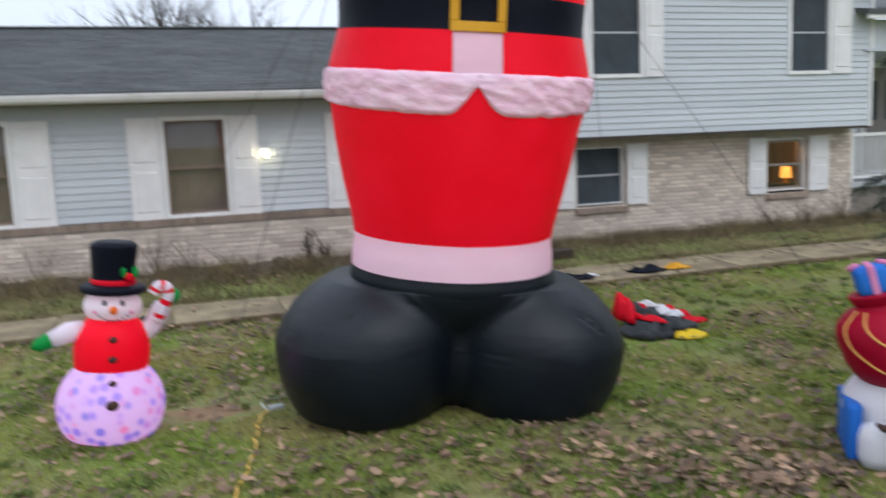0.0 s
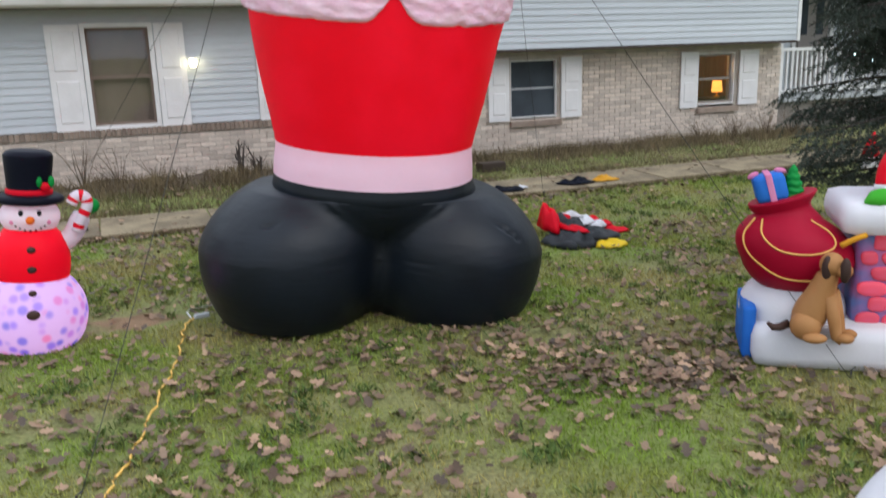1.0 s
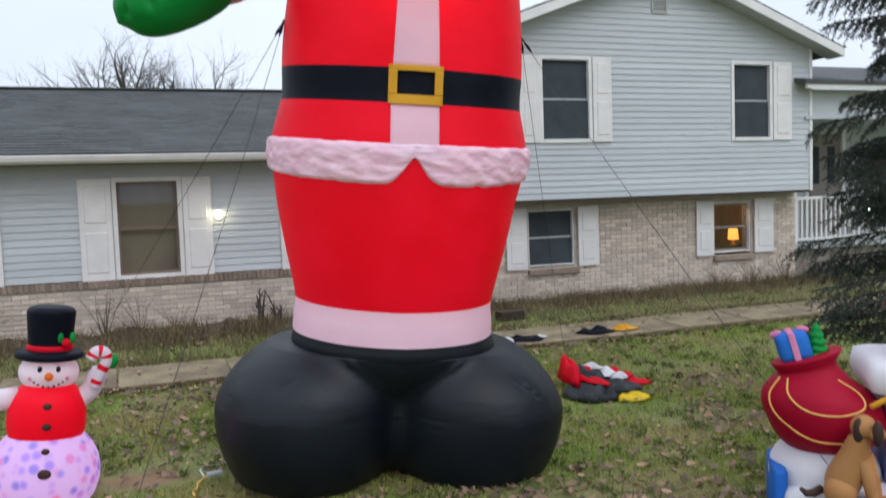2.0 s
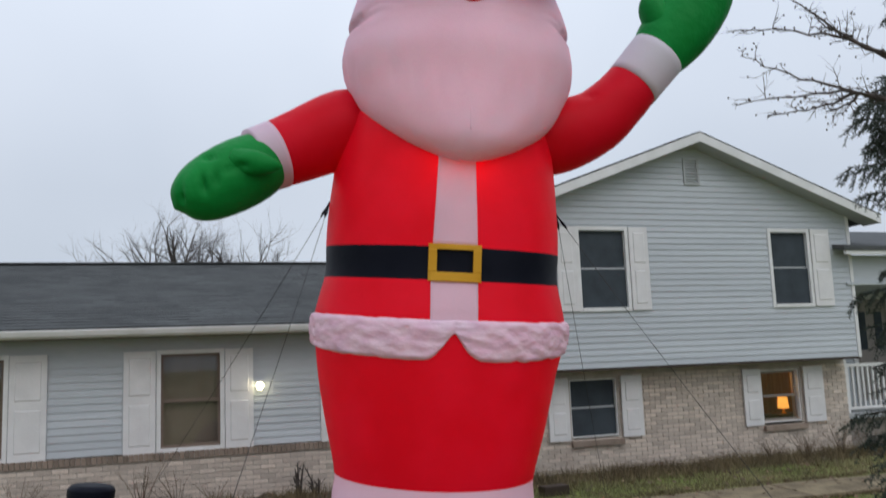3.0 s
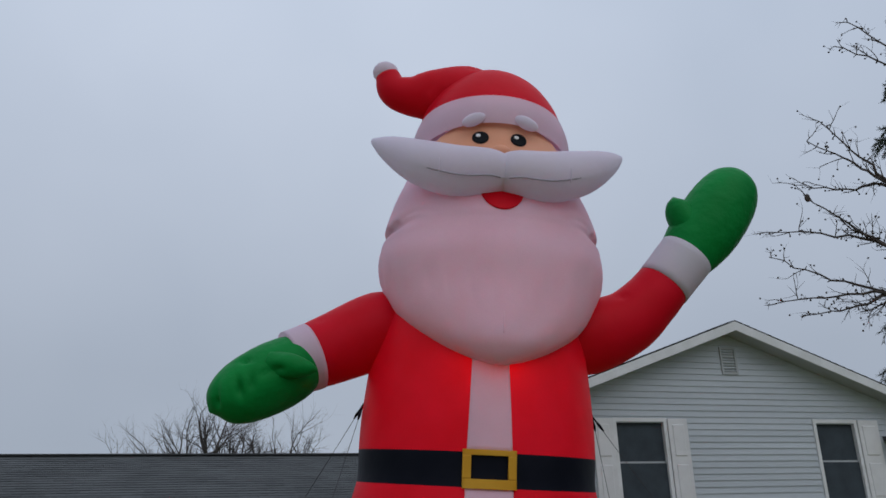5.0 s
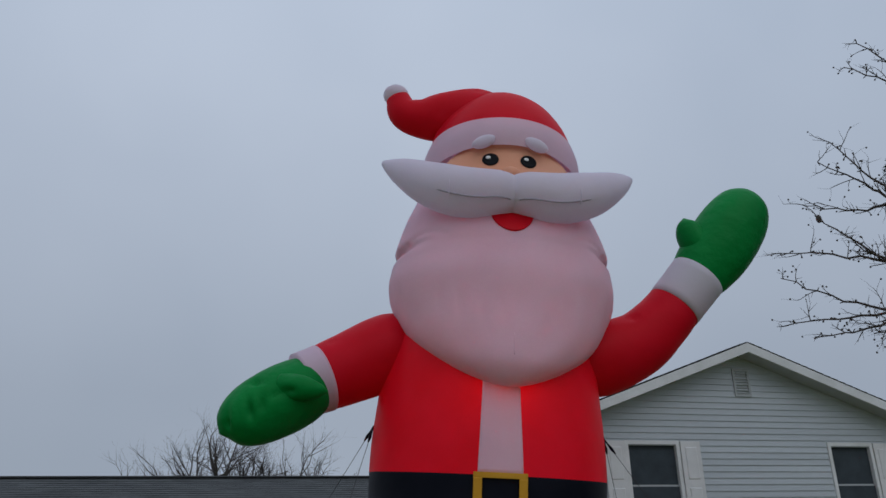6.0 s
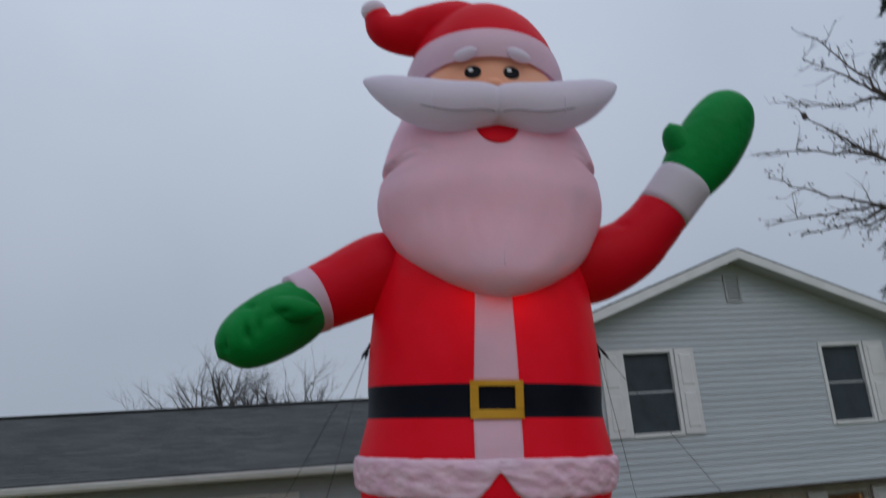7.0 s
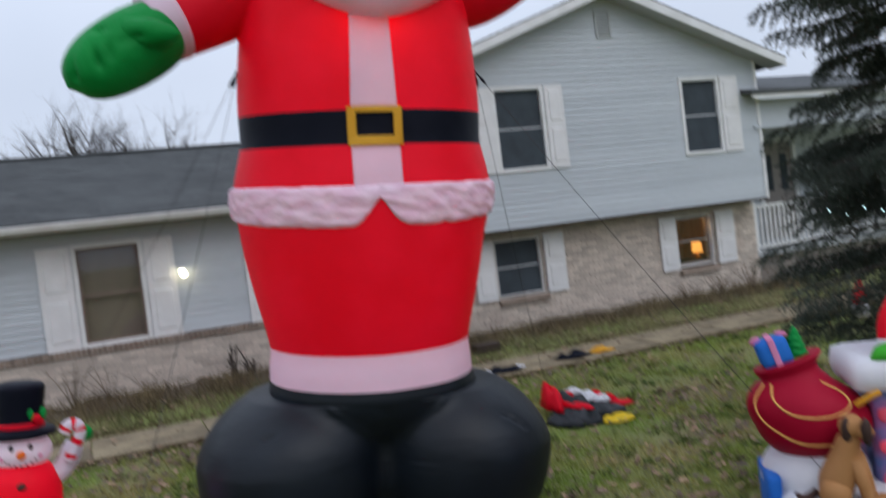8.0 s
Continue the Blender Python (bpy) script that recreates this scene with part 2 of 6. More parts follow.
def snow_globe_material():
    """White nylon with a party light turning inside it: soft violet, blue and pink patches that glow."""
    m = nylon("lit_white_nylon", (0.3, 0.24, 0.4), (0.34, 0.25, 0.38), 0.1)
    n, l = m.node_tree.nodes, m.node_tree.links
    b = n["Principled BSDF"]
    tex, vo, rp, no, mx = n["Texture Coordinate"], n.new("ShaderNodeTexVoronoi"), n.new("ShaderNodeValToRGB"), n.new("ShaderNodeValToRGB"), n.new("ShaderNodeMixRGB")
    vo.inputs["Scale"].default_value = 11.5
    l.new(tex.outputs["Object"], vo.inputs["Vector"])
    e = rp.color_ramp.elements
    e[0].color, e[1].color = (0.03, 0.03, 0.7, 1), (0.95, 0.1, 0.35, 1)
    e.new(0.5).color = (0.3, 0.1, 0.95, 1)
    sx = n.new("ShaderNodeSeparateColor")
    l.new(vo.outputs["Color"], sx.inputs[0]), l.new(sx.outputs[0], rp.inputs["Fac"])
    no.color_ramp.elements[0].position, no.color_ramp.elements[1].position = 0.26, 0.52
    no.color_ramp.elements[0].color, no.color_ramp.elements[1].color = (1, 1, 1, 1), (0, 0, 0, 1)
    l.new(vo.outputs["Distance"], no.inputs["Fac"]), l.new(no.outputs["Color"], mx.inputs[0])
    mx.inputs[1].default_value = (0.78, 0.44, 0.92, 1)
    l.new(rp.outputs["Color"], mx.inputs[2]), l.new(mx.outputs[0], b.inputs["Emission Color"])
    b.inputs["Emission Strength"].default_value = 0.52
    return m


GLOBE = snow_globe_material()


# ---- building helpers ----
def part(name, bm, material, parent=None, label="", smooth=False):
    """Links a bmesh as one mesh object, under a thing or a part."""
    me = bpy.data.meshes.new(name)
    bm.to_mesh(me)
    bm.free()
    for mm in (material if isinstance(material, (list, tuple)) else (material,)):
        me.materials.append(mm)
    if smooth:
        me.shade_smooth()
    ob = new(name, me)
    if parent:
        ob.parent = parent
    if label:
        ob["label"] = label
    return ob


def shared(name, me, parent, m):
    """One more object on a mesh that alike pieces share."""
    ob = new(name, me)
    ob.parent = parent
    ob.matrix_basis = m
    return ob


def empty(name, m, label, category, group="", kind=""):
    ob = new(name)
    ob.empty_display_size = 0.1
    ob.matrix_basis = m
    return tagged(ob, label, category, group, kind)


def box(bm, x0, x1, y0, y1, z0, z1, bevel=0.0, mi=0):
    vs = [bm.verts.new(p) for p in ((x0, y0, z0), (x1, y0, z0), (x1, y1, z0), (x0, y1, z0), (x0, y0, z1), (x1, y0, z1), (x1, y1, z1), (x0, y1, z1))]
    fs = [bm.faces.new([vs[i] for i in q]) for q in ((3, 2, 1, 0), (4, 5, 6, 7), (0, 1, 5, 4), (1, 2, 6, 5), (2, 3, 7, 6), (3, 0, 4, 7))]
    for f in fs:
        f.material_index = mi
    if bevel:
        edges = {e for f in fs for e in f.edges}
        r = bmesh.ops.bevel(bm, geom=list(edges), offset=bevel, segments=2, affect="EDGES", profile=0.6)
        for f in r["faces"]:
            f.material_index = mi
    return bm


def boxes(*rows, bevel=0.0):
    bm = bmesh.new()
    for r in rows:
        box(bm, *r, bevel=bevel)
    return bm


def loft(bm, rings, mi=0, cap=True):
    """Joins rings of points, each a list of vectors of one length, into a skin; mi: a material, or one for each strip."""
    vv = [[bm.verts.new(p) for p in ring] for ring in rings]
    k = len(vv[0])
    for a in range(len(vv) - 1):
        for i in range(k):
            f = bm.faces.new((vv[a][i], vv[a][(i + 1) % k], vv[a + 1][(i + 1) % k], vv[a + 1][i]))
            f.material_index = mi[a] if isinstance(mi, list) else mi
            f.smooth = True
    if cap:
        for ring, flip in ((vv[0], True), (vv[-1], False)):
            f = bm.faces.new(list(reversed(ring)) if flip else ring)
            f.material_index = (mi[0] if flip else mi[-1]) if isinstance(mi, list) else mi
            f.smooth = True
    return bm


def tube(bm, path, radii, k=12, mi=0, squash=1.0):
    """A round skin along a path; radii one for each point; squash flattens it front to back."""
    path = [Vector(p) for p in path]
    rings = []
    for i, p in enumerate(path):
        d = (path[min(i + 1, len(path) - 1)] - path[max(i - 1, 0)]).normalized()
        side = d.cross(Vector((0, 1, 0)))
        if side.length < 0.2:
            side = d.cross(Vector((1, 0, 0)))
        side.normalize()
        up = side.cross(d)
        rings.append([p + float(radii[i]) * (math.cos(2 * math.pi * j / k) * side + math.sin(2 * math.pi * j / k) * up * squash) for j in range(k)])
    return loft(bm, rings, mi)


def curve_points(points, steps):
    """A smooth line through points (Catmull-Rom), with the same number of steps in each span; any number of columns."""
    p = np.array(points, float)
    q = np.vstack([2 * p[0] - p[1], p, 2 * p[-1] - p[-2]])
    out = []
    for i in range(1, len(q) - 2):
        for s in np.arange(steps) / steps:
            a, b, c, d = q[i - 1], q[i], q[i + 1], q[i + 2]
            out.append(0.5 * (2 * b + (c - a) * s + (2 * a - 5 * b + 4 * c - d) * s * s + (3 * b - a - 3 * c + d) * s ** 3))
    out.append(q[-2])
    return [tuple(float(c) for c in v) for v in out]


def ball(bm, c, r, u=28, v=18, mi=0, m=None):
    """An ellipsoid with radii r at c."""
    rings = []
    for i in range(v + 1):
        a = math.pi * (i + 0.02) / (v + 0.04)
        rings.append([Vector((c[0] + r[0] * math.sin(a) * math.cos(2 * math.pi * j / u), c[1] + r[1] * math.sin(a) * math.sin(2 * math.pi * j / u), c[2] - r[2] * math.cos(a))) for j in range(u)])
    if m:
        rings = [[m @ p for p in g] for g in rings]
    return loft(bm, rings, mi)


def lawn_height(x, y):
    """The lawn is level where the figures stand and rises to the house."""
    s = min(max((y - 7.0) / 5.6, 0.0), 1.0)
    return 0.27 * s * s * (3 - 2 * s)


# ---- ground ----
def lawn():
    bm = bmesh.new()
    xs = sorted(set([-900, -300, -100, -40, -20] + [i * 0.5 for i in range(-20, 41)] + [30, 60, 120, 300, 900]))
    ys = sorted(set([-900, -200, -50, -10] + [i * 0.4 for i in range(-10, 50)] + [25, 40, 80, 200, 900]))
    grid = [[bm.verts.new((x, y, lawn_height(x, y) + (0.012 * noise.noise((x * 1.3, y * 1.3, 0)) if -3 < x < 14 and 2 < y < 12 else 0))) for x in xs] for y in ys]
    for a in range(len(ys) - 1):
        for i in range(len(xs) - 1):
            bm.faces.new((grid[a][i], grid[a][i + 1], grid[a + 1][i + 1], grid[a + 1][i]))
    return tagged(part("ground", bm, LAWN, smooth=True), "patchy green winter lawn with bare soil and fallen leaves", "lawn", kind="structure")


lawn()

# concrete walk along the house, in slabs
walk_path = tagged(part("pavement", boxes((-6, 14, 9.72, 10.62, -0.05, 0.10)), JOINT), "weathered concrete walk crossing the lawn along the house", "pavement", kind="structure")
slab = bmesh.new()
box(slab, -0.6, 0.6, -0.46, 0.46, -0.05, 0.05, bevel=0.012)
slab_me = bpy.data.meshes.new("slab")
slab.to_mesh(slab_me), slab.free()
slab_me.materials.append(CONCRETE)
for i in range(16):
    x = -5.4 + i * 1.215
    shared("slab", slab_me, walk_path, pose(x, 10.17 + 0.02 * random.uniform(-1, 1), lawn_height(x, 10.17) - 0.02 + random.uniform(-0.008, 0.008), random.uniform(-0.6, 0.6) + 1.5, random.uniform(-0.5, 0.5), 0))

# ---- house ----
PEAK_X, PEAK_Z, PITCH = 8.82, 5.86, 0.369
UP_Y, LOW_Y, WING_Y = 12.30, 12.70, 12.90
house = empty("house", pose(0, 0, 0), "split-level house with pale blue-grey siding, tan brick and grey shingle roofs", "house")

WINDOWS = {  # x0, x1, z0, z1
    "up": [(6.575, 7.46, 2.915, 4.235), (10.35, 11.17, 2.915, 4.235)],
    "low": [(6.49, 7.36, 0.845, 1.785), (10.25, 11.08, 0.865, 1.785)],
    "wing": [(-2.74, -1.86, 1.09, 2.455), (0.12, 0.98, 1.09, 2.455), (2.92, 3.78, 1.09, 2.455)],
}


def pierced(x0, x1, z0, z1, y0, y1, holes):
    """A wall of real thickness with openings through it."""
    bm = bmesh.new()
    at = x0
    for a, b, c, d in sorted(holes):
        if a > at:
            box(bm, at, a, y0, y1, z0, z1)
        if c > z0:
            box(bm, a, b, y0, y1, z0, c)
        if d < z1:
            box(bm, a, b, y0, y1, d, z1)
        at = b
    box(bm, at, x1, y0, y1, z0, z1)
    return bm


upper_wall = part("wall", pierced(5.57, 12.07, 1.96, 4.62, UP_Y + 0.02, UP_Y + 0.2, WINDOWS["up"]), SIDING, house, "pale blue-grey lapped vinyl siding")
gable = bmesh.new()
g = [gable.verts.new((x, y, z)) for y in (UP_Y + 0.02, UP_Y + 0.2) for x, z in ((5.57, 4.62), (12.07, 4.62), (PEAK_X, 5.74))]
for q in ((0, 1, 2), (5, 4, 3), (0, 3, 4, 1), (1, 4, 5, 2), (2, 5, 3, 0)):
    gable.faces.new([g[i] for i in q])
part("gable", gable, SIDING, upper_wall)
low_wall = part("wall", pierced(5.6, 12.12, -0.1, 1.97, LOW_Y + 0.015, LOW_Y + 0.25, WINDOWS["low"]), JOINT, house, "tan brick lower storey under the overhang")
part("wall", boxes((12.0, 12.12, LOW_Y + 0.25, 18, -0.1, 5.0), (5.6, 12.12, 18, 18.2, -0.1, 5.0), (5.6, 5.75, LOW_Y + 0.25, 18, -0.1, 5.0)), SIDING, house)
wing_wall = part("wall", pierced(-7, 5.58, 1.05, 2.74, WING_Y + 0.02, WING_Y + 0.2, WINDOWS["wing"]), SIDING, house, "pale blue-grey lapped vinyl siding above brick")
wing_brick = part("wall", boxes((-7, 5.58, WING_Y - 0.085, WING_Y + 0.2, -0.1, 0.965)), JOINT, house, "low tan brick wall with a brown brick cap")
part("wall", boxes((-7, -6.85, WING_Y + 0.2, 19.3, -0.1, 2.74), (-7, 5.58, 19.3, 19.5, -0.1, 2.74)), SIDING, house)


def course(x0, x1, z, y, lap=0.1016):
    """One siding board: thicker at its butt, leaning back to its top."""
    bm = bmesh.new()
    p = [(x0, y - 0.017, z), (x1, y - 0.017, z), (x1, y - 0.002, z + lap + 0.004), (x0, y - 0.002, z + lap + 0.004), (x0, y + 0.02, z), (x1, y + 0.02, z), (x1, y + 0.02, z + lap + 0.004), (x0, y + 0.02, z + lap + 0.004)]
    v = [bm.verts.new(q) for q in p]
    for q in ((0, 1, 2, 3), (5, 4, 7, 6), (1, 0, 4, 5), (3, 2, 6, 7), (0, 3, 7, 4), (2, 1, 5, 6)):
        bm.faces.new([v[i] for i in q])
    return bm


def side(wall, x0, x1, z0, z1, y, holes, roof=False):
    z = z0
    while z < z1:
        a, b = x0, x1
        if roof:
            half = (PEAK_Z - 0.12 - z) / PITCH
            a, b = max(a, PEAK_X - half), min(b, PEAK_X + half)
        if b - a < 0.15:
            break
        at = a
        for h in sorted(holes):
            if h[2] - 0.05 < z + 0.05 < h[3]:
                if h[0] > at:
                    part("board", course(at, h[0], z, y), SIDING, wall)
                at = max(at, h[1])
        part("board", course(at, b, z, y), SIDING, wall)
        z += 0.1016


side(upper_wall, 5.57, 12.07, 1.965, 5.75, UP_Y, WINDOWS["up"], True)
side(wing_wall, -6.9, 5.55, 1.075, 2.68, WING_Y, WINDOWS["wing"])
# corner boards, sill strip under the overhang, soffits
part("corner_board", boxes((12.06, 12.13, UP_Y - 0.03, UP_Y + 0.1, 1.95, 4.6), bevel=0.006), TRIM, upper_wall, "white corner board")
part("corner_board", boxes((5.51, 5.58, UP_Y - 0.03, UP_Y + 0.1, 1.95, 4.6), bevel=0.006), TRIM, upper_wall, "white corner board")
# this soffit's near-black colour stands in for shade under the overhang
part("soffit", boxes((5.57, 12.09, UP_Y - 0.01, LOW_Y + 0.1, 1.92, 1.962)), WOOD_AND_SHADE, upper_wall, "underside of the overhang, with its shade in the dark colour")


def roof_slope(name, parent, along, low, high, y_axis, label, length):
    """A roof plane laid in lapped courses of tabs. low, high: (across, z) at eave and ridge; along: start on the other axis."""
    bm = bmesh.new()
    run, rise = high[0] - low[0], high[1] - low[1]
    slope = math.hypot(run, rise)
    n = int(slope / 0.143)
    nx, nz = -rise / slope * (1 if run > 0 else -1), abs(run) / slope
    for i in range(n):
        s0, s1 = i / n, min((i + 1.15) / n, 1.0)
        at = along - (0.15 if i % 2 else 0.0)
        while at < along + length:
            e = min(at + 0.305, along + length)
            b0 = max(at, along) + 0.002
            lift = 0.014 + random.uniform(0, 0.004)
            pts = []
            for s, up in ((s0, lift), (s1, 0.008)):
                u, z = low[0] + run * s + nx * up, low[1] + rise * s + nz * up
                pts.append((u, z))
            (u0, z0), (u1, z1) = pts
            ub, zb = low[0] + run * s0, low[1] + rise * s0
            mk = (lambda a, u, z: (a, u, z)) if y_axis else (lambda a, u, z: (u, a, z))
            q = [bm.verts.new(mk(*c)) for c in ((b0, u0, z0), (e - 0.002, u0, z0), (e - 0.002, u1, z1), (b0, u1, z1), (b0, ub, zb), (e - 0.002, ub, zb))]
            bm.faces.new((q[0], q[1], q[2], q[3])), bm.faces.new((q[4], q[5], q[1], q[0]))
            at += 0.305
    bmesh.ops.recalc_face_normals(bm, faces=bm.faces)
    ob = part(name, bm, SHINGLE, parent, label)
    ob["kind"] = "stuff"
    return ob


# wing roof: front and back planes on a deck, gutter along the eave
EAVE_Y, EAVE_Z, RIDGE_Y, RIDGE_Z = 12.42, 2.81, 16.2, 4.13
deck = bmesh.new()
d = [deck.verts.new((x, y, z)) for x in (-7.4, 5.5) for y, z in ((EAVE_Y, EAVE_Z - 0.03), (RIDGE_Y, RIDGE_Z - 0.005), (20.0, EAVE_Z - 0.03), (20.0, EAVE_Z - 0.1), (RIDGE_Y, RIDGE_Z - 0.09), (EAVE_Y, EAVE_Z - 0.1))]
for q in ((0, 1, 7, 6), (1, 2, 8, 7), (2, 3, 9, 8), (3, 4, 10, 9), (4, 5, 11, 10), (5, 0, 6, 11), (5, 4, 3, 2, 1, 0), (6, 7, 8, 9, 10, 11)):
    deck.faces.new([d[i] for i in q])
wing_roof = part("roof", deck, SHINGLE, house, "dark grey asphalt shingle roof with a white gutter")
roof_slope("shingles", wing_roof, -7.4, (EAVE_Y - 0.02, EAVE_Z), (RIDGE_Y, RIDGE_Z), True, "", 12.9)
part("ridge_cap", boxes((-7.4, 5.5, RIDGE_Y - 0.12, RIDGE_Y + 0.12, RIDGE_Z, RIDGE_Z + 0.03), bevel=0.012), SHINGLE, wing_roof)
gut = bmesh.new()
prof = [(0, 0), (-0.015, -0.10), (-0.07, -0.10), (-0.08, -0.07), (-0.105, -0.02), (-0.11, 0.0), (-0.098, 0.0), (-0.07, -0.08), (-0.03, -0.08), (-0.02, 0.0)]
loft(gut, [[Vector((x, EAVE_Y + a, EAVE_Z - 0.015 + b)) for a, b in prof] for x in (-7.4, 5.5)])
part("gutter", gut, TRIM, wing_roof, "white metal eave gutter")
# dark brown soffit; the shadow band below the gutter is in its colour
part("soffit", boxes((-7.4, 5.5, EAVE_Y, WING_Y + 0.02, 2.68, 2.705)), EAVE_SHADE, wing_roof, "dark brown eave underside, with its shade in the colour")
part("fascia", boxes((-7.4, 5.5, EAVE_Y - 0.002, EAVE_Y + 0.025, 2.68, 2.79)), TRIM, wing_roof)

# gable roof: two planes with rake boards and soffits at the front
ROOF_Y0, ROOF_Y1, REACH = 11.92, 18.6, 3.72
gr = bmesh.new()
sec = [(-REACH, PEAK_Z - REACH * PITCH), (0, PEAK_Z), (REACH, PEAK_Z - REACH * PITCH), (REACH, PEAK_Z - REACH * PITCH - 0.1), (0, PEAK_Z - 0.11), (-REACH, PEAK_Z - REACH * PITCH - 0.1)]
v = [[gr.verts.new((PEAK_X + a, y, z)) for a, z in sec] for y in (ROOF_Y0 + 0.03, ROOF_Y1)]
for i in range(6):
    gr.faces.new((v[0][i], v[0][(i + 1) % 6], v[1][(i + 1) % 6], v[1][i]))
gr.faces.new(v[0][::-1]), gr.faces.new(v[1])
bmesh.ops.recalc_face_normals(gr, faces=gr.faces)
gable_roof = part("roof", gr, SHINGLE, house, "low gable roof with white rake boards")
for s in (-1, 1):
    roof_slope("shingles", gable_roof, ROOF_Y0, (PEAK_X + s * (REACH + 0.02), PEAK_Z - REACH * PITCH + 0.005), (PEAK_X, PEAK_Z + 0.012), False, "", ROOF_Y1 - ROOF_Y0)
    rk = bmesh.new()
    e = [(0, 0.0), (s * REACH, -REACH * PITCH), (s * REACH, -REACH * PITCH - 0.15), (0, -0.155)]
    a = [[rk.verts.new((PEAK_X + x, y, PEAK_Z + z)) for x, z in e] for y in (ROOF_Y0, ROOF_Y0 + 0.028)]
    for i in range(4):
        rk.faces.new((a[0][i], a[0][(i + 1) % 4], a[1][(i + 1) % 4], a[1][i]))
    rk.faces.new(a[0]), rk.faces.new(a[1][::-1])
    bmesh.ops.recalc_face_normals(rk, faces=rk.faces)
    part("rake_board", rk, TRIM, gable_roof, "white rake board")
    so = bmesh.new()
    a = [[so.verts.new((PEAK_X + x, y, PEAK_Z + z)) for x, z in ((0, -0.13), (s * REACH, -REACH * PITCH - 0.125), (s * REACH, -REACH * PITCH - 0.14), (0, -0.145))] for y in (ROOF_Y0 + 0.03, UP_Y + 0.03)]
    for i in range(4):
        so.faces.new((a[0][i], a[0][(i + 1) % 4], a[1][(i + 1) % 4], a[1][i]))
    bmesh.ops.recalc_face_normals(so, faces=so.faces)
    part("soffit", so, SOFFIT, gable_roof)
# louvred attic vent
vent = part("vent", boxes((8.68, 8.99, UP_Y - 0.035, UP_Y + 0.01, 5.02, 5.06), (8.68, 8.99, UP_Y - 0.035, UP_Y + 0.01, 5.45, 5.49), (8.68, 8.715, UP_Y - 0.035, UP_Y + 0.01, 5.06, 5.45), (8.955, 8.99, UP_Y - 0.035, UP_Y + 0.01, 5.06, 5.45)), SOFFIT, upper_wall, "grey louvred attic vent")
sl = bmesh.new()
box(sl, -0.12, 0.12, -0.02, 0.02, -0.006, 0.006)
sl_me = bpy.data.meshes.new("slat")
sl.to_mesh(sl_me), sl.free()
sl_me.materials.append(SOFFIT)
for i in range(8):
    shared("slat", sl_me, vent, pose(8.835, UP_Y - 0.015, 5.085 + i * 0.048, 38))


def shutter(parent, x0, x1, z0, z1, y):
    """A panelled shutter: stiles and rails round two sunk panels with raised fields, one moulded skin."""
    w, t = 0.055, 0.03
    zm = z0 + (z1 - z0) * 0.52
    xs, zs = (x0, x0 + w, x1 - w, x1), (z0, z0 + 0.09, zm - 0.05, zm + 0.05, z1 - 0.08, z1)
    bm = bmesh.new()
    g = [[bm.verts.new((x, y - t, z)) for x in xs] for z in zs]
    cells = {(i, k): bm.faces.new((g[k][i], g[k][i + 1], g[k + 1][i + 1], g[k + 1][i])) for k in range(5) for i in range(3)}
    fields = [cells[1, 1], cells[1, 3]]
    rim = [e for e in bm.edges if e.is_boundary]
    bmesh.ops.inset_individual(bm, faces=fields, thickness=0.008, depth=-0.02)
    bmesh.ops.inset_individual(bm, faces=fields, thickness=0.022, depth=0.0)
    bmesh.ops.inset_individual(bm, faces=fields, thickness=0.014, depth=0.012)
    out = bmesh.ops.extrude_edge_only(bm, edges=rim)
    for v in (q for q in out["geom"] if isinstance(q, bmesh.types.BMVert)):
        v.co.y += t
    return part("shutter", bm, SHUTTER, parent, "white panelled shutter")


